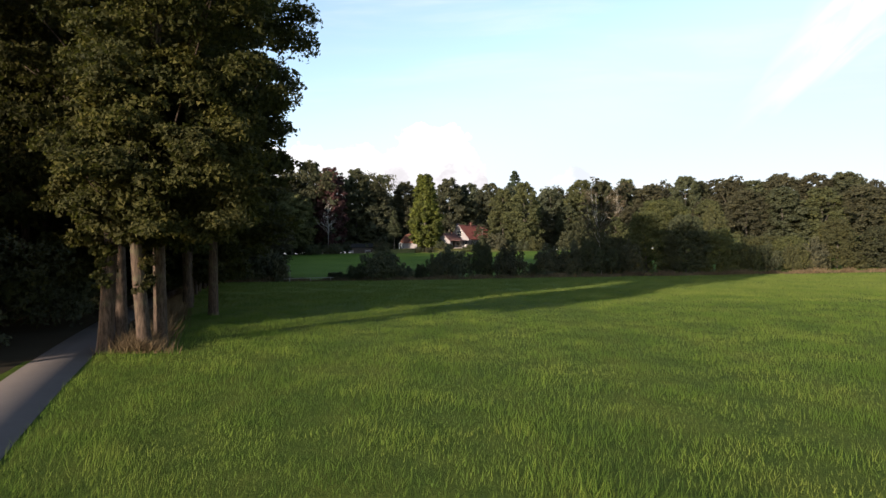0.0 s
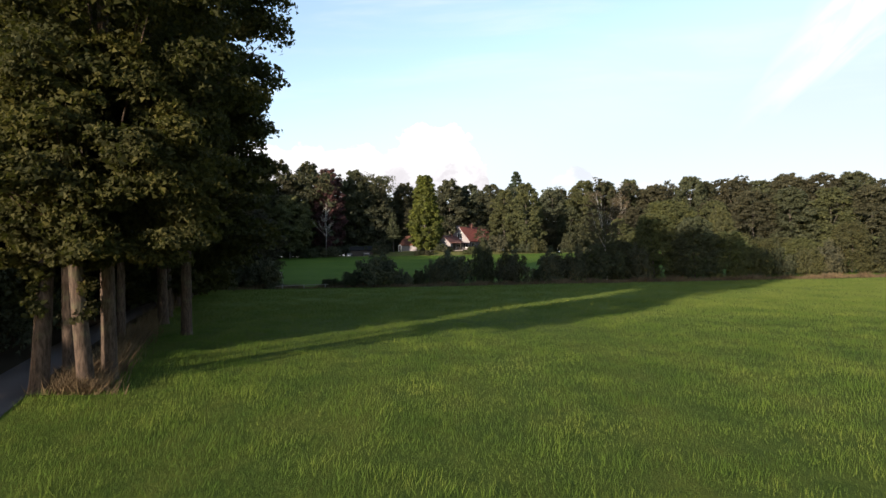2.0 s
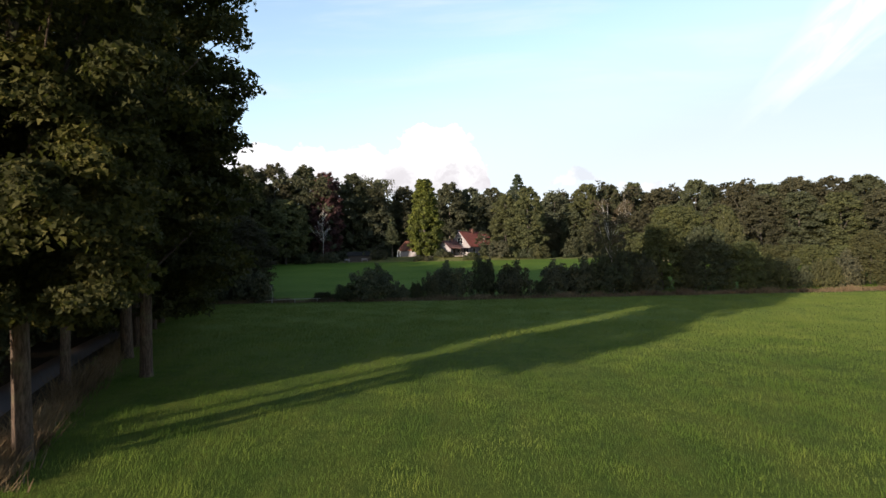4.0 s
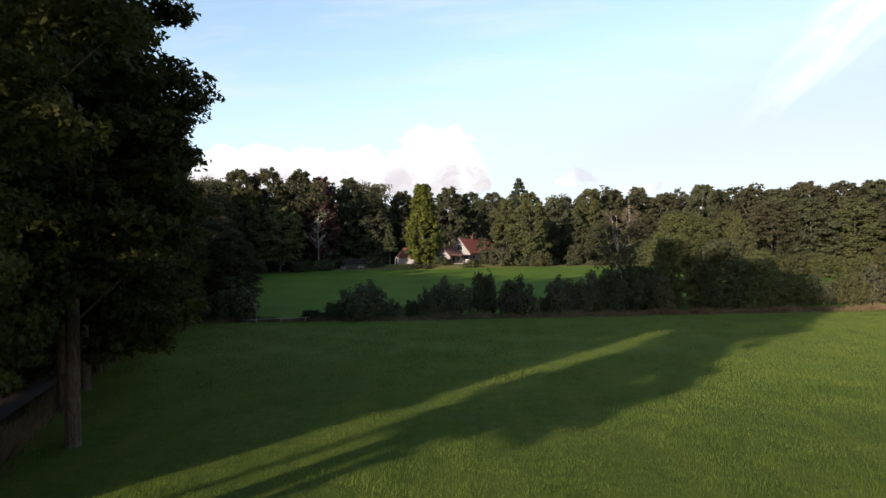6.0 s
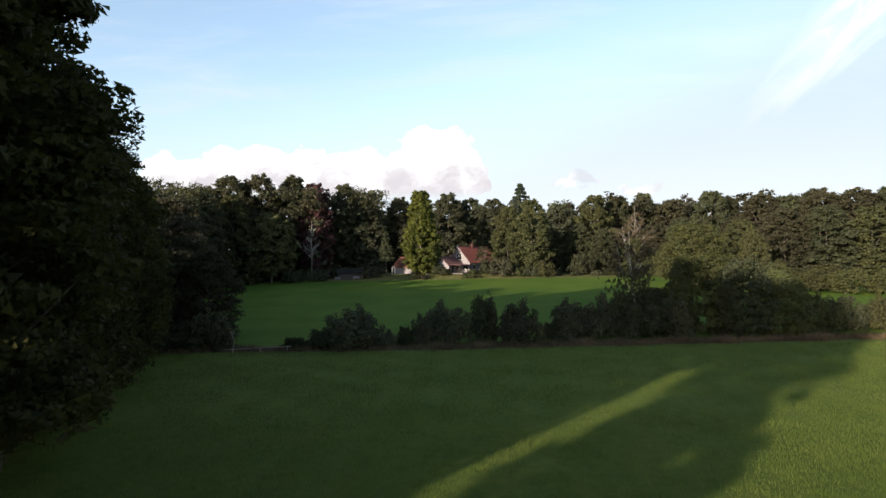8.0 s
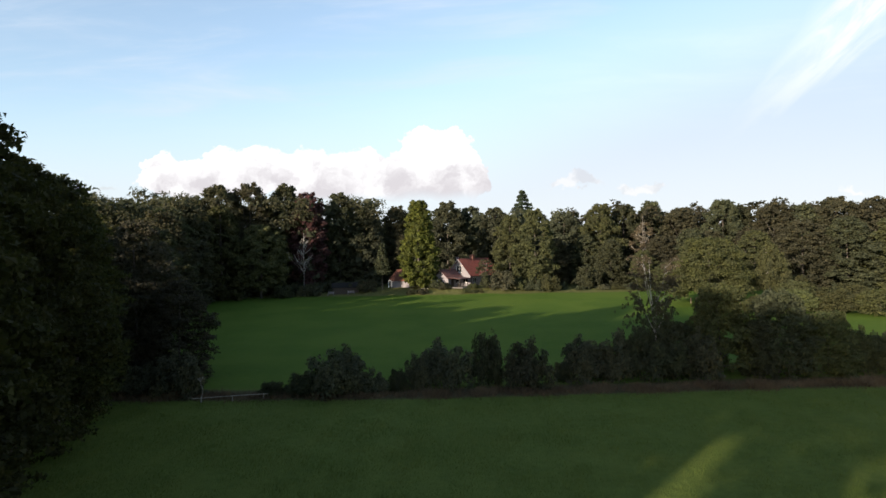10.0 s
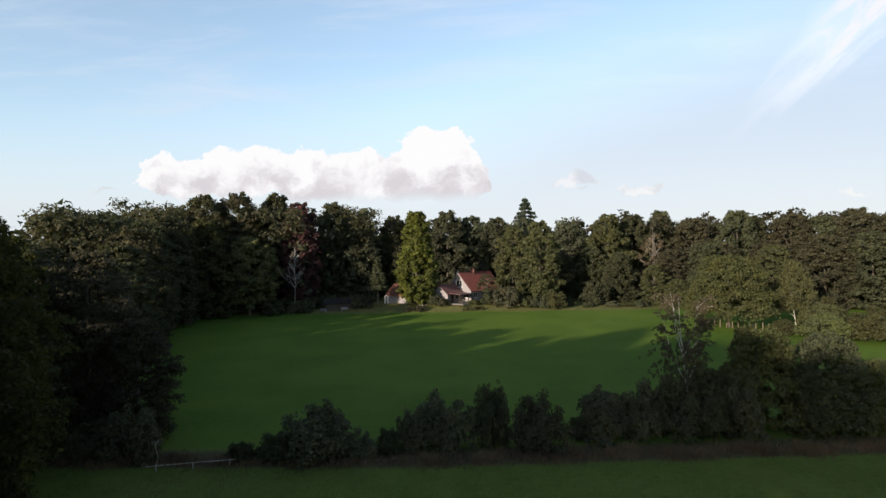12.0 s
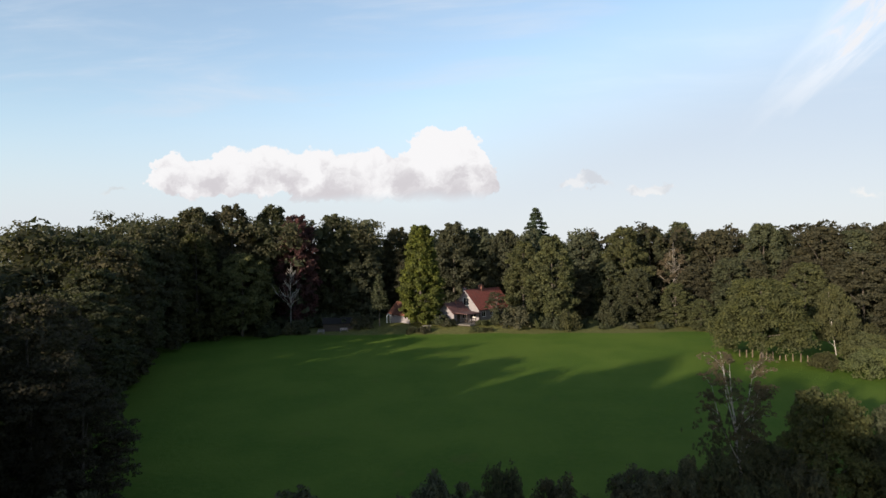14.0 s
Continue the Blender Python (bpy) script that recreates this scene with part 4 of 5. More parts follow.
# The maple's brighter crown comes from its lightened leaves.
maple = grow("maple_tree", 67, 0.30, 17.0, 7.2, 1.2, dome, LIT_MAPLE_LEAF, DARK_BARK, 120, 26000, 0.36, 8, (0.12, 0.25), sides=8, corners=3)
tagged(plant(maple, -48.6, 164.0, 0, 1.0, 1.0, "maple before the dark woods, daylight put into its leaf colour"), category="tree")
tagged(plant(copper, -40.5, 174.5, 0, 0.86, 1.04, "dark red copper beech among green trees"), category="tree")
tagged(plant(lime, -13.0, 171.8, 0, 0.98, 0.985, "tall yellow-green lime tree beside the house"), category="tree")
tagged(plant(chestnut, 42.6, 140.5, 0, 0.90, 1.0, "broad round olive-green tree in the field"), category="tree")


def back_woods():
    rng = np.random.default_rng(77)
    left, right = [], []
    for k in range(150):
        y = rng.uniform(96, 212)
        x = -64 - 0.10 * max(150 - y, 0) - rng.exponential(13) if y < 172 else rng.uniform(-95, -28)
        left.append((x, y, (25.5 if y > 158 else 23.2 if y > 130 else 18.5) * rng.uniform(0.90, 1.02) * (0.80 if x < -76 else 1.0), rng.uniform(2.6, 3.6)))
    for k in range(170):
        x = rng.uniform(-30, 175)
        y = rng.uniform(204, 232) if x < 34 else rng.uniform(194, 228)
        right.append((x, y, 21.5 * rng.uniform(0.86, 1.05), rng.uniform(2.4, 3.4)))
    middle, right = [t for t in right if t[0] < 32], [t for t in right if t[0] >= 32]
    edge = ((-45, 100), (-51, 115), (-57, 130), (-61, 148), (-59, 164), (-47, 181), (-34, 186), (-22, 193), (-8, 197), (6, 193), (24, 198), (38, 191), (50, 190), (64, 176), (70, 164), (90, 161), (112, 159))
    low = []
    for (x0, y0), (x1, y1) in zip(edge, edge[1:]):
        for k in range(max(int(math.hypot(x1 - x0, y1 - y0) / 2.2), 1)):
            s = k / max(int(math.hypot(x1 - x0, y1 - y0) / 2.2), 1)
            low.append((x0 + (x1 - x0) * s + rng.normal(0, 0.7), y0 + (y1 - y0) * s + rng.normal(0, 0.7), rng.uniform(4.5, 9.0), rng.uniform(1.6, 2.3)))
    for (x0, y0), (x1, y1) in (((-62, 150), (-56, 163)), ((-56, 163), (-47, 170)), ((-47, 170), (-36, 175)), ((-36, 175), (-25, 178))):
        for k in range(9):
            low.append((x0 + (x1 - x0) * k / 9 + rng.normal(0, 0.4), y0 + (y1 - y0) * k / 9 + rng.normal(0, 0.4), rng.uniform(2.0, 3.4), rng.uniform(1.2, 1.6)))
    back = [(rng.uniform(-75, -8), rng.uniform(208, 232), rng.uniform(15, 19), rng.uniform(2.4, 3.4)) for _ in range(46)]
    wood_mass("undergrowth", 82, low, 56000, 0.50, "dark undergrowth along the foot of the woods", SHADE_LEAF, 4)
    wood_mass("far_woods", 83, back, 30000, 1.0, "dark depth of the woods behind the house", SHADE_LEAF, 7)
    wood_mass("far_woods", 78, left, 30000, 1.1, "dense dark woods along the side of the field", SHADE_LEAF)
    wood_mass("far_woods", 81, left, 95000, 0.52, "brownish leafy tops of the woods along the field", BROWN_LEAF, 9, 6)
    wood_mass("far_woods", 79, right, 82000, 0.92, "dense brownish woods beyond the field", BROWN_LEAF)
    wood_mass("far_woods", 80, middle, 40000, 0.95, "dense dark woods behind the house", SHADE_LEAF)


back_woods()


def fir(name, seed, top, radius, label, x, y, bare=0.1, tiers=17, leaves=2600, size=0.55, tall=1.0, taper=1.0, mat=NEEDLE):
    """A conifer: tiers of drooping boughs round a straight stem."""
    rng = np.random.default_rng(seed)
    ob = new(name)
    lobes = []
    for k in range(tiers):
        s = k / (tiers - 1)
        z = top * (bare + (0.97 - bare) * s)
        reach = radius * (1.02 - s) ** taper * rng.uniform(0.75, 1.15) + 0.15
        arms = max(int(7 * (1 - s)) + 2, 3)
        for a in range(arms):
            t = 2 * math.pi * a / arms + rng.uniform(0, 0.9)
            for q in (0.45, 0.85):
                lobes.append((reach * q * math.cos(t), reach * q * math.sin(t), z - reach * q * 0.22, max(reach * 0.34, 0.22), max(reach * 0.13, 0.16)))
    verts, faces = [], []
    tube(verts, faces, [(0, 0, -0.1), (0.03, 0, top * 0.5), (0, 0, top)], [top * 0.014, top * 0.009, 0.02], 8)
    under("trunk", mesh_of("trunk", verts, faces, DARK_BARK, True), ob)
    under("crown", cards("crown", leaf_points(rng, lobes, leaves, size, 0.5, 0.3, corners=3), 3, mat), ob)
    settle(ob, x, y, 0, 1, tall)
    return tagged(ob, label, "tree")


fir("conifer", 51, 29.0, 7.5, "tall dark conifer rising above the woods", 15.5, 221.0, 0.25, 19, 16000, 0.62, taper=0.72)
fir("conifer", 52, 11.0, 1.75, "slender conifer with a bare lower stem on the lawn", -21.6, 169.5, 0.36, 15, 7000, 0.30, taper=0.6, mat=GREEN_LEAF)
fir("conifer", 53, 21.2, 3.0, "dark spruce behind the house", -28.9, 204.5, 0.2, 16, 3600, 0.5)
fir("conifer", 54, 21.0, 3.0, "dark spruce behind the house", -24.6, 205.5, 0.2, 16, 3600, 0.5)


def bare_tree(name, seed, top, mat, label, x, y, spread=0.35, twigs=9, girth=0.16):
    """A dead tree: stem, boughs and twigs without leaves."""
    rng = np.random.default_rng(seed)
    verts, faces = [], []
    tube(verts, faces, [(0, 0, -0.1), (0.2, 0.05, top * 0.45), (0.05, -0.1, top * 0.8), (0.25, 0, top)], [girth, girth * 0.75, girth * 0.45, 0.03], 7)
    for k in range(twigs):
        z = top * rng.uniform(0.35, 0.9)
        t = rng.uniform(0, 2 * math.pi)
        far = top * spread * rng.uniform(0.5, 1.0) * (1.1 - z / top)
        a = Vector((0.1, 0, z))
        b = a + Vector((math.cos(t) * far, math.sin(t) * far, far * rng.uniform(0.5, 1.1)))
        c = b + Vector((math.cos(t) * far * 0.4, math.sin(t) * far * 0.4, far * rng.uniform(0.3, 0.9)))
        tube(verts, faces, [a, b, c], [girth * 0.5, girth * 0.3, 0.02], 5)
        for _ in range(3):
            t2 = t + rng.uniform(-1.1, 1.1)
            d = a.lerp(b, rng.uniform(0.4, 1.0))
            e = d + Vector((math.cos(t2), math.sin(t2), rng.uniform(0.4, 1.3))) * far * rng.uniform(0.3, 0.6)
            tube(verts, faces, [d, e], [girth * 0.25, 0.015], 4)
    ob = new(name, mesh_of(name, verts, faces, mat, True))
    settle(ob, x, y)
    return tagged(ob, label, "tree")


bare_tree("dead_tree", 61, 14.5, BIRCH_BARK, "leafless pale dead tree against the dark woods", -39.2, 165.5, 0.26, 30, 0.055)
bare_tree("dead_tree", 62, 17.5, DEAD_WOOD, "half-dead tree with pale bare branches", 42.6, 184.0, 0.20, 30, 0.050)
withered = grow("broadleaf_tree", 65, 0.16, 16.0, 4.6, 3.0, dome, WITHERED_LEAF, DEAD_WOOD, 30, 4200, 0.40, 16, (0.14, 0.26), sides=7, corners=3)
tagged(plant(withered, 43.6, 186.0, 0, 1.0, 1.0, "half-withered brownish tree with pale branches"), category="tree", group="woods round the field")


# ---------------------------------------------------------------- house, garage, shed
def pierced(outline, holes, depth):
    """An upright slab in the x-z plane with openings right through it; it reaches from y = 0 to y = depth."""
    bm = bmesh.new()
    for ring in (outline, *[((a, c), (b, c), (b, d), (a, d)) for a, c, b, d in holes]):
        vs = [bm.verts.new((x, 0.0, z)) for x, z in ring]
        for k in range(len(vs)):
            bm.edges.new((vs[k], vs[(k + 1) % len(vs)]))
    bmesh.ops.triangle_fill(bm, edges=list(bm.edges), use_beauty=True, normal=(0, -1, 0))
    made = bmesh.ops.extrude_face_region(bm, geom=list(bm.faces))
    bmesh.ops.translate(bm, verts=[v for v in made["geom"] if isinstance(v, bmesh.types.BMVert)], vec=(0, depth, 0))
    bmesh.ops.recalc_face_normals(bm, faces=list(bm.faces))
    return bm


def window(parent, a, c, b, d, m, leaves=2, mat=WHITE):
    """A window in an opening: frame, glazing bars and panes, set back from the wall's face."""
    frame_ob = part("window", bevelled([((a, 0.05, c), (a + 0.08, 0.13, d)), ((b - 0.08, 0.05, c), (b, 0.13, d)), ((a + 0.08, 0.05, c), (b - 0.08, 0.13, c + 0.08)), ((a + 0.08, 0.05, d - 0.08), (b - 0.08, 0.13, d))], 0.01), mat, parent, "", m)
    part("sill", bevelled([((a - 0.08, -0.10, c - 0.07), (b + 0.08, 0.06, c - 0.005))]), mat, frame_ob)
    step = (b - a - 0.16) / leaves
    for k in range(leaves):
        x0 = a + 0.08 + k * step
        part("pane", bevelled([((x0 + 0.03, 0.08, c + 0.09), (x0 + step - 0.03, 0.10, d - 0.09))], 0.004), GLASS, frame_ob)
        if k:
            part("glazing_bar", bevelled([((x0 - 0.03, 0.06, c + 0.08), (x0 + 0.03, 0.12, d - 0.08))], 0.008), mat, frame_ob)
    return frame_ob


def roof_side(width_half, eave, ridge, length, side, over=0.35, thick=0.14):
    """The four corners' frame of one roof slope: a matrix whose x runs along the eave and y up the slope, with its run."""
    rise = ridge - eave
    run = math.hypot(width_half, rise)
    up = Vector((-side * width_half / run, 0, rise / run))
    along = Vector((0, 1, 0)) if side > 0 else Vector((0, -1, 0))
    normal = along.cross(up)
    base = Vector((side * width_half, -over if side > 0 else length + over, eave)) - up * over
    m = Matrix((along, up, normal)).transposed().to_4x4()
    m.translation = base
    return m, run + over, length + 2 * over


def roof(parent, name, width_half, eave, ridge, length, mat, over=0.35, tile=(0.30, 0.36)):
    """Two slopes of board with courses of overlapping tiles, and a ridge capping."""
    rng = np.random.default_rng(int(width_half * 100 + length))
    for side in (1, -1):
        m, run, long = roof_side(width_half, eave, ridge, length, side, over)
        slope = part(name, bevelled([((0, 0, 0.0), (long, run, 0.12))], 0.02), mat, parent, "", m)
        verts, faces = [], []
        nx, ny = int(long / tile[0]), int(run / tile[1])
        for j in range(ny):
            for i in range(nx):
                x, y, b = i * long / nx, j * run / ny, len(verts)
                dx, dy, lift = long / nx * 0.96, run / ny * 1.12, rng.uniform(0.0, 0.012)
                verts += [(x, y, 0.165 + lift), (x + dx * 0.5, y, 0.20 + lift), (x + dx, y, 0.165 + lift), (x + dx, min(y + dy, run), 0.128), (x + dx * 0.5, min(y + dy, run), 0.16), (x, min(y + dy, run), 0.128), (x, y, 0.125), (x + dx, y, 0.125)]
                faces += [(b, b + 1, b + 4, b + 5), (b + 1, b + 2, b + 3, b + 4), (b, b + 6, b + 7, b + 2, b + 1)]
        tagged(under("roof_tiles", mesh_of("roof_tiles", verts, faces, mat), slope, "overlapping courses of tiles"), kind="stuff")
    verts, faces = [], []
    tube(verts, faces, [(0, -over, ridge + 0.10), (0, length / 2, ridge + 0.11), (0, length + over, ridge + 0.10)], [0.15, 0.15, 0.15], 8)
    under("ridge_capping", mesh_of("ridge_capping", verts, faces, mat), parent)


def shell(parent, half, eave, ridge, length, gable_holes=(), side_holes=(), mat=WALL, thick=0.25):
    """Four walls: two gables and two long sides."""
    outline = ((-half, -0.3), (half, -0.3), (half, eave), (0, ridge), (-half, eave))
    part("gable_wall", pierced(outline, gable_holes, thick), mat, parent)
    part("gable_wall", pierced(outline, (), thick), mat, parent, "", pose(0, length - thick, 0))
    flat_wall = ((thick, -0.3), (length - thick, -0.3), (length - thick, eave - 0.05), (thick, eave - 0.05))
    part("side_wall", pierced(flat_wall, side_holes, thick), mat, parent, "", pose(half, 0, 0, 0, 0, 90))
    part("side_wall", pierced(flat_wall, (), thick), mat, parent, "", pose(-half + thick, 0, 0, 0, 0, 90))


def chimney(parent, x, y, low, top, wide, mat, pots=2):
    stack = part("chimney", bevelled([((x - wide / 2, y - wide * 0.4, low), (x + wide / 2, y + wide * 0.4, top - 0.12)), ((x - wide / 2 - 0.06, y - wide * 0.4 - 0.06, top - 0.118), (x + wide / 2 + 0.06, y + wide * 0.4 + 0.06, top))], 0.015), mat, parent)
    for k in range(pots):
        verts, faces = [], []
        px = x + (k - (pots - 1) / 2) * wide * 0.45
        tube(verts, faces, [(px, y, top - 0.03), (px, y, top + 0.12), (px, y, top + 0.30)], [0.11, 0.10, 0.085], 8)
        under("chimney_pot", mesh_of("chimney_pot", verts, faces, BRICK), stack)


def build_house():
    house = new("house")
    house.matrix_basis = pose(-3.8, 177.2, 4.9, 0, 0, -36.9)
    tagged(house, "white-rendered house with a steep red-tiled roof and two chimneys", "house")
    attic, low_win, door_hole = (-0.85, 3.30, 0.85, 4.95), (1.3, 0.8, 2.6, 2.0), (-0.9, 0.0, 0.2, 2.0)
    sides = ((1.2, 0.8, 2.6, 2.0), (4.2, 0.8, 5.8, 2.0), (7.4, 0.0, 8.5, 2.05), (9.4, 0.8, 10.8, 2.0))
    shell(house, 3.5, 2.65, 6.5, 12.0, (attic, low_win, door_hole), sides)
    roof(house, "roof", 3.5, 2.55, 6.45, 12.0, TILE)
    window(house, *attic, pose(0, 0, 0))
    window(house, *low_win, pose(0, 0, 0))
    leaf = part("door", bevelled([((-0.86, 0.08, 0.02), (0.16, 0.14, 1.97))], 0.01), TIMBER, house, "dark timber door")
    part("handle", bevelled([((0.02, 0.03, 1.0), (0.07, 0.085, 1.14))], 0.008), WHITE, leaf)
    for k, (a, c, b, d) in enumerate(sides):
        if c > 0:
            window(house, a, c, b, d, pose(3.5, 0, 0, 0, 0, 90) @ pose(0, 0.25, 0, 0, 0, 0) @ Matrix.Diagonal((1, -1, 1, 1)))
        else:
            part("door", bevelled([((3.34, a + 0.03, 0.02), (3.40, b - 0.03, d - 0.03))], 0.01), TIMBER, house, "dark timber door")
    chimney(house, -0.95, 0.75, 4.4, 7.0, 0.60, WALL, 1)
    chimney(house, 0.05, 5.4, 5.7, 7.45, 1.0, BRICK)
    for side in (1, -1):
        m, run, long = roof_side(3.5, 2.55, 6.45, 12.0, side, 0.35)
        part("barge_board", bevelled([((-0.03 if side > 0 else long - 0.02, 0, -0.06), (0.02 if side > 0 else long + 0.03, run, 0.125))], 0.008), WALL, house, "pale barge board", m)
    part("roof_window", bevelled([((0, 0, 0), (0.9, 0.06, 0.7))], 0.02), GLASS, house, "small roof window", pose(2.1, 3.0, 4.12, 0, 0, 0) @ pose(0, 0, 0, -90 + 42, 0, 90))

    wing = new("house_wing")
    wing.matrix_basis = pose(-8.1, 172.8, 4.9, 0, 0, -36.9)
    tagged(wing, "low white wing with a red-tiled roof beside the house", "house")
    hole, side_hole = (-1.25, 0.70, 0.55, 1.80), ((1.0, 0.0, 2.2, 1.85), (3.0, 0.7, 4.6, 1.7))
    shell(wing, 2.4, 2.0, 3.95, 5.4, (hole,), side_hole)
    roof(wing, "roof", 2.4, 1.93, 3.91, 5.4, BROWN_TILE, 0.25)
    window(wing, *hole, pose(0, 0, 0))
    window(wing, *side_hole[1], pose(2.4, 0, 0, 0, 0, 90) @ pose(0, 0.25, 0) @ Matrix.Diagonal((1, -1, 1, 1)))
    part("door", bevelled([((2.22, 1.03, 0.02), (2.28, 2.17, 1.82))], 0.01), TIMBER, wing, "dark timber door")
    chimney(wing, 0.3, 3.2, 3.4, 4.5, 0.35, BRICK, 1)

    porch = new("veranda")
    porch.matrix_basis = wing.matrix_basis.copy()
    tagged(porch, "open timber veranda with a tiled lean-to roof", "veranda")
    verts = [(2.45, 0.4, 2.14), (2.45, 5.2, 2.14), (5.6, 5.2, 1.86), (5.6, 0.4, 1.86)]
    bm = bmesh.new()
    bm.faces.new([bm.verts.new(v) for v in verts])
    top = bmesh.ops.extrude_face_region(bm, geom=list(bm.faces))
    bmesh.ops.translate(bm, verts=[v for v in top["geom"] if isinstance(v, bmesh.types.BMVert)], vec=(0, 0, 0.12))
    bmesh.ops.recalc_face_normals(bm, faces=list(bm.faces))
    part("roof", bm, BROWN_TILE, porch)
    part("beam", bevelled([((5.3, 0.45, 1.74), (5.45, 5.15, 1.88))]), TIMBER, porch)
    for y in (0.6, 2.1, 3.6, 5.0):
        part("post", bevelled([((5.31, y - 0.07, 0.05), (5.44, y + 0.07, 1.74))]), TIMBER, porch)
    terrace = new("terrace")
    terrace.matrix_basis = wing.matrix_basis.copy()
    tagged(terrace, "low paved terrace in front of the veranda", "terrace", kind="structure")
    for i in range(6):
        for j in range(8):
            part("slab", bevelled([((2.5 + i * 0.8, -0.8 + j * 0.8, -0.25), (3.28 + i * 0.8, -0.02 + j * 0.8, 0.05))], 0.01), PAVING, terrace)


build_house()


def build_garage():
    garage = new("garage")
    garage.matrix_basis = pose(-13.8, 173.6, 4.9, 0, 0, 48.0)
    tagged(garage, "white garage with an orange-tiled roof behind the lime tree", "garage")
    arch = (-1.25, 0.0, 1.25, 1.75)
    shell(garage, 2.6, 1.85, 4.1, 7.0, (arch,), ())
    roof(garage, "roof", 2.6, 1.78, 4.05, 7.0, OLD_TILE)
    for a in (-1.2, 0.02):
        leaf = part("garage_door", bevelled([((a, 0.10, 0.02), (a + 1.18, 0.16, 1.72))], 0.01), GREY_TIMBER, garage, "weathered timber door leaf")
        for k in range(4):
            part("plank", bevelled([((a + 0.03 + k * 0.285, 0.075, 0.05), (a + 0.29 + k * 0.285, 0.10, 1.70))], 0.006), GREY_TIMBER, leaf)
    wall = new("garden_wall")
    wall.matrix_basis = pose(-20.9, 174.2, 4.9, 0, 0, -8)
    tagged(wall, "low white garden wall with a small arched gateway", "wall")
    part("wall", bevelled([((0.95, 0, -0.2), (3.6, 0.22, 1.25)), ((0.95, -0.03, 1.25), (3.6, 0.25, 1.33))], 0.012), WALL, wall)
    verts, faces = [], []
    ring = [(0.08, 0.11, -0.2), (0.08, 0.11, 1.25)] + [(0.45 - 0.37 * math.cos(k * math.pi / 6), 0.11, 1.35 + 0.42 * math.sin(k * math.pi / 6)) for k in range(7)] + [(0.82, 0.11, 1.25), (0.82, 0.11, -0.2)]
    tube(verts, faces, ring, [0.12] * len(ring), 8)
    under("arch", mesh_of("arch", verts, faces, WHITE, True), wall, "white arch")


build_garage()


def build_shed():
    shed = new("garden_shed")
    shed.matrix_basis = pose(-33.5, 170.2, 3.75, 0, 0, -80)
    tagged(shed, "low dark garden shed under the trees", "shed")
    shell(shed, 2.0, 1.7, 2.7, 6.0, ((-0.5, 0.0, 0.5, 1.55),), (), TIMBER, 0.12)
    part("door", bevelled([((-0.48, 0.02, 0.01), (0.48, 0.07, 1.53))], 0.01), GREY_TIMBER, shed, "grey door")
    for side in (1, -1):
        m, run, long = roof_side(2.0, 1.66, 2.66, 6.0, side, 0.25)
        part("roof", bevelled([((0, 0, 0), (long, run, 0.09))], 0.01), FELT, shed, "dark roofing", m)


build_shed()


def garden_seat(x, y, spin, mat, label):
    """A slatted bench: legs, seat slats, back slats, armrests."""
    seat = new("garden_bench")
    settle(seat, x, y, spin)
    tagged(seat, label, "bench")
    for a in (-0.75, 0.69):
        for b in (-0.22, 0.2):
            part("leg", bevelled([((a, b, 0), (a + 0.06, b + 0.06, 0.42 if b < 0 else 0.95))], 0.006), mat, seat)
        part("armrest", bevelled([((a - 0.01, -0.24, 0.62), (a + 0.07, 0.20, 0.66))], 0.006), mat, seat)
    for k in range(4):
        part("seat_slat", bevelled([((-0.76, -0.24 + k * 0.115, 0.42), (0.76, -0.145 + k * 0.115, 0.45))], 0.005), mat, seat)
    for k in range(3):
        part("back_slat", bevelled([((-0.69, 0.21, 0.52 + k * 0.15), (0.69, 0.235, 0.62 + k * 0.15))], 0.005), mat, seat)
    return seat


garden_seat(-28.6, 167.2, 20, WALL, "white garden bench beside the shed")
garden_seat(-33.0, 165.6, -20, WALL, "white garden bench beside the shed")


def trestle_table(x, y, z, spin, mat, label, long=1.8):
    table = new("garden_table")
    table.matrix_basis = pose(x, y, z, 0, 0, spin)
    tagged(table, label, "table")
    for k in range(5):
        part("plank", bevelled([((-long / 2, -0.40 + k * 0.162, 0.70), (long / 2, -0.245 + k * 0.162, 0.74))], 0.006), mat, table)
    for a in (-long * 0.36, long * 0.36):
        for b, lean_to in ((-0.33, 1), (0.33, -1)):
            bm = bevelled([((-0.035, -0.035, 0.0), (0.035, 0.035, 0.76))], 0.006)
            part("leg", bm, mat, table, "", pose(a, b, -0.02, lean_to * -16, 0, 0))
        part("crossbar", bevelled([((a - 0.03, -0.30, 0.30), (a + 0.03, 0.30, 0.36))], 0.005), mat, table)
    return table


trestle_table(-11.6, 167.8, height(-11.6, 167.8), 5, GREY_TIMBER, "weathered wooden table on the lawn")
trestle_table(-4.4, 171.4, 4.95, 20, TIMBER, "dark wooden table on the terrace")
trestle_table(-2.6, 172.8, 4.95, 60, WALL, "pale table on the terrace", 1.4)

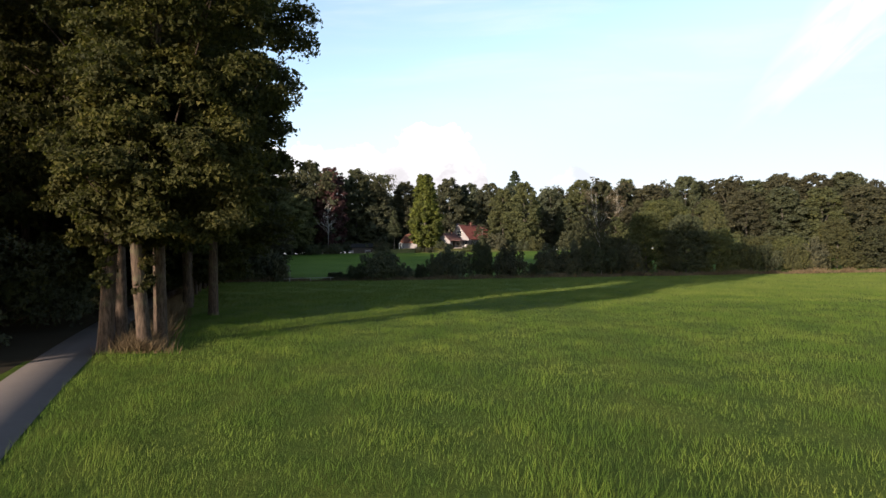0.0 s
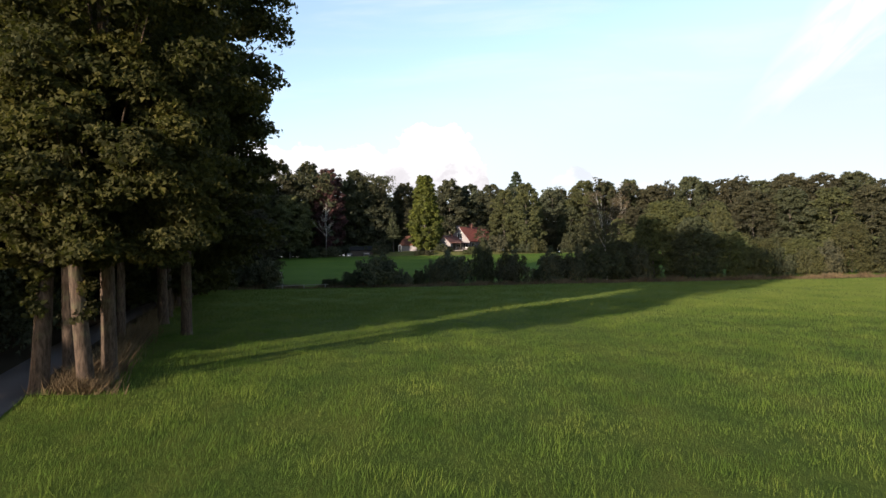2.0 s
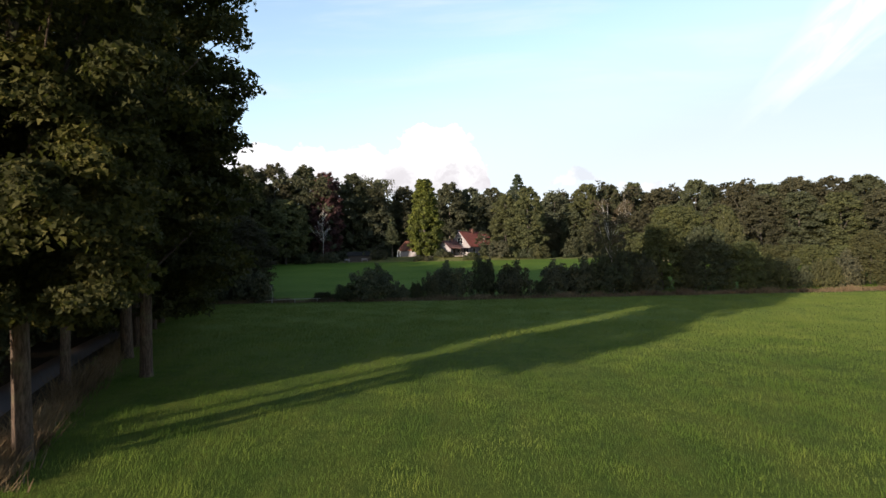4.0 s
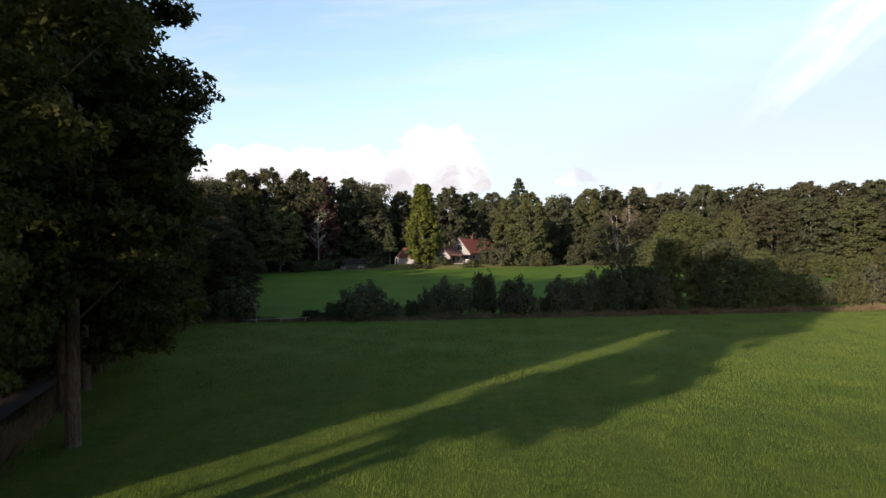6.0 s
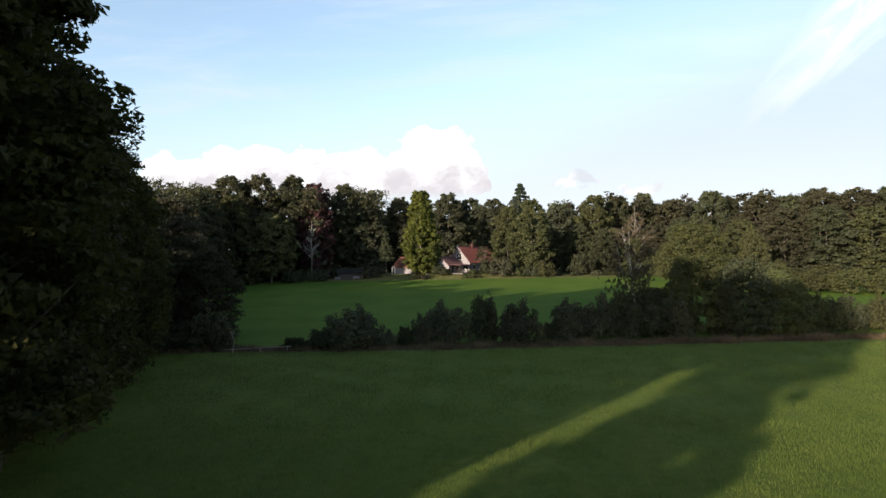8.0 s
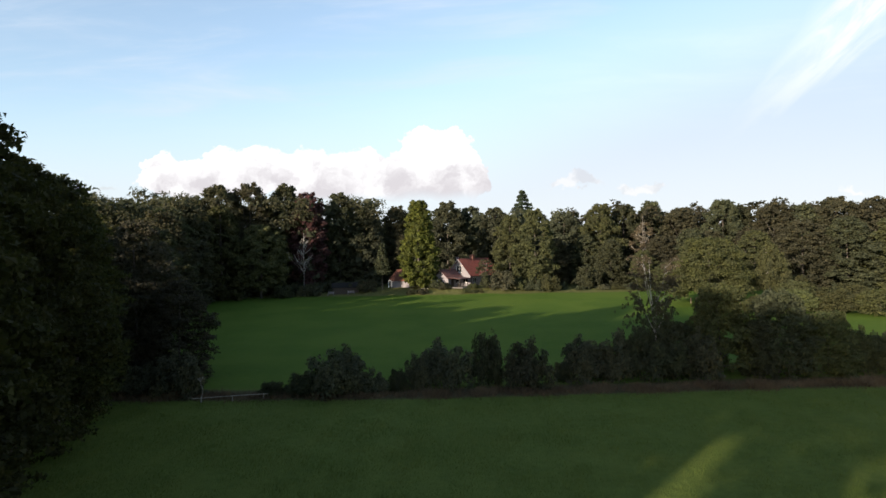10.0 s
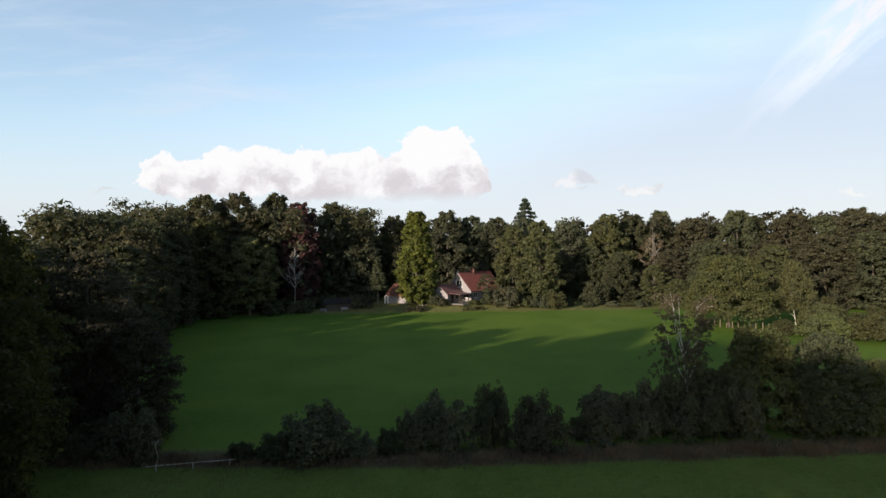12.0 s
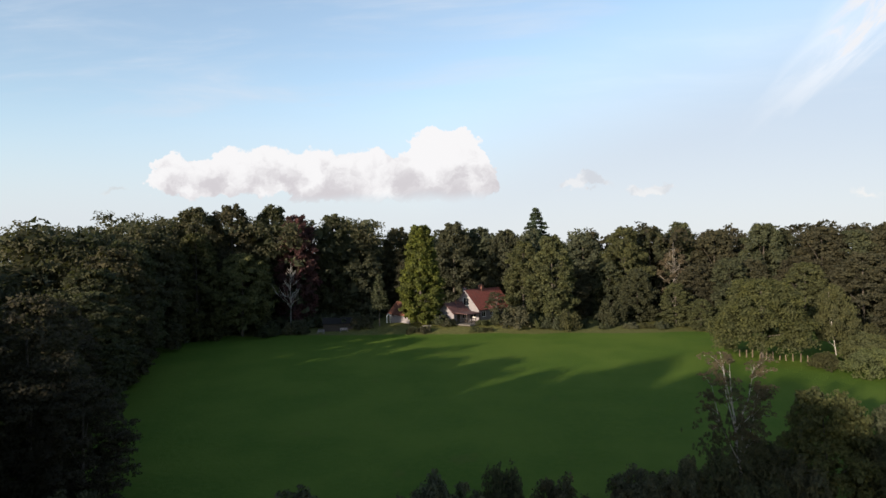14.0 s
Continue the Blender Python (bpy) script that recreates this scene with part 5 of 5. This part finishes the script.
# ---------------------------------------------------------------- garden shrubs
shrubs = [grow("shrub", 71 + k, 0.07, 2.4, 1.9, -0.35, thicket, mat, DARK_BARK, 24, 3800, 0.21, 6, (0.20, 0.40), 0.9, 0.3, 0.25, 0.2, 0.1, sides=6, corners=3) for k, mat in enumerate((GREEN_LEAF, OLIVE_LEAF, BUSH_LEAF))]
for which, x, y, wide, tall, label in ((0, -14.4, 165.6, 0.85, 0.62, "clipped dark shrub on the lawn"), (2, -11.8, 165.8, 0.85, 0.66, "clipped dark shrub on the lawn"), (1, -1.4, 165.8, 0.9, 0.68, "loose shrub on the lawn"), (1, 0.8, 166.2, 0.7, 0.5, "loose shrub on the lawn"), (2, 7.2, 168.8, 2.0, 1.95, "large dark shrub in front of the house"),
                                       (1, 10.8, 169.6, 1.1, 1.2, "shrub under the tall trees"), (0, 14.0, 168.6, 1.2, 1.1, "shrub under the tall trees"), (1, 17.2, 167.2, 1.35, 1.85, "light green shrub under the tall tree"), (0, 20.2, 171.0, 1.0, 0.8, "shrub under the tall trees"),
                                       (0, 26.6, 173.4, 1.65, 2.25, "tall rounded dark-green shrub at the lawn's edge"), (0, -9.2, 170.6, 1.2, 0.9, "dark hedge shrub beside the wing"), (2, -7.0, 169.4, 1.1, 0.7, "dark hedge shrub beside the wing"), (0, 3.6, 169.8, 1.5, 1.5, "dark shrub in front of the house"), (1, -0.2, 169.6, 0.8, 0.55, "low shrub beside the terrace")):
    tagged(plant(shrubs[which], x, y, (x * 53) % 360, wide, tall, label), category="shrub", group="garden shrubs")
for which, x, y, wide, tall, label in ((0, 24.0, 168.4, 0.7, 0.5, "low shrub along the edge of the field"), (2, 29.6, 168.8, 0.9, 0.6, "low shrub along the edge of the field"), (1, 32.6, 169.0, 0.9, 0.6, "low shrub along the edge of the field"), (0, 35.5, 168.2, 1.0, 0.7, "low shrub along the edge of the field"),
                                       (2, -25.6, 170.2, 1.7, 1.2, "dark shrub beside the slender conifer"), (0, -29.5, 171.6, 1.6, 1.2, "dark shrub beside the shed"), (2, -38.0, 166.0, 1.5, 1.3, "dark shrub under the woods"), (0, -43.0, 163.0, 1.5, 1.2, "dark shrub under the woods")):
    tagged(plant(shrubs[which], x, y, (x * 53) % 360, wide, tall, label), category="shrub", group="garden shrubs")
side_bushes = [grow("bush", 85 + k, 0.09, 4.1, 4.4, -0.6, mound, mat, DARK_BARK, 60, 11000, 0.24, 8, (0.18, 0.32), 0.85, 0.4, 0.15, 0.2, 0.1, sides=6, corners=3) for k, mat in enumerate((ROUND_LEAF, OLIVE_LEAF))]
SIDE = "broad rounded bush at the side of the field"
for which, x, y, wide, tall in ((0, 51.5, 128.0, 0.9, 0.95), (1, 56.8, 127.0, 1.0, 1.0), (1, 47.6, 132.5, 0.55, 0.6), (0, 62.4, 124.5, 1.0, 1.0), (1, 55.5, 136.0, 1.0, 1.1), (0, 68.5, 123.0, 1.0, 1.0), (1, 63.0, 133.0, 1.0, 1.0), (0, 75.0, 122.0, 1.0, 1.0), (1, 59.5, 144.0, 1.0, 1.15)):
    tagged(plant(side_bushes[which], x, y, (x * 53) % 360, wide, tall, SIDE), category="bush", group="bushes at the side of the field")
apple = grow("garden_tree", 79, 0.10, 6.4, 2.6, 1.6, dome, BROWN_LEAF, DEAD_WOOD, 18, 1500, 0.24, 14, (0.18, 0.32), 0.9, 0.3, 0.3, 0.5, 1.0, sides=7)
tagged(plant(apple, 2.6, 171.6, 0, 1.2, 1.05, "small half-bare garden tree beside the house"), category="tree")


# ---------------------------------------------------------------- fence and gate posts
def stake(parent, x, y, low, top, girth, mat, lean=0.0):
    """A rough round stake with a bevelled head."""
    verts, faces = [], []
    tube(verts, faces, [(x, y, low), (x + lean * 0.5, y, (low + top) / 2), (x + lean, y, top - 0.04), (x + lean, y, top)], [girth * 1.1, girth, girth * 0.95, girth * 0.7], 7)
    under("post", mesh_of("post", verts, faces, mat, True), parent)


def build_fence():
    fence = new("rail_fence")
    tagged(fence, "low weathered rail fence at the gap in the hedge", "fence")
    for x, y in ((-23.4, 78.6), (-20.9, 79.2), (-18.4, 79.9)):
        stake(fence, x, y, -0.2, 0.50, 0.055, GREY_TIMBER)
    verts, faces = [], []
    tube(verts, faces, [(-24.2, 78.42, 0.40), (-22.0, 78.95, 0.44), (-20.4, 79.3, 0.47), (-18.0, 79.95, 0.45)], [0.035, 0.04, 0.04, 0.03], 6)
    under("rail", mesh_of("rail", verts, faces, DEAD_WOOD, True), fence)
    stakes = new("stake_fence")
    tagged(stakes, "row of pale wooden stakes under the round tree", "fence")
    rng = np.random.default_rng(90)
    for k in range(11):
        x, y = 39.6 + k * 0.78, 141.0 - k * 0.42 + rng.normal(0, 0.15)
        stake(stakes, x, y, height(x, y) - 0.2, height(x, y) + rng.uniform(0.6, 1.4), 0.09, STAKE_WOOD, rng.normal(0, 0.05))


build_fence()
bare_tree("dead_sapling", 64, 2.2, DEAD_WOOD, "bare pale sapling beside the rail fence", -23.6, 78.9, 0.5, 4, 0.04)
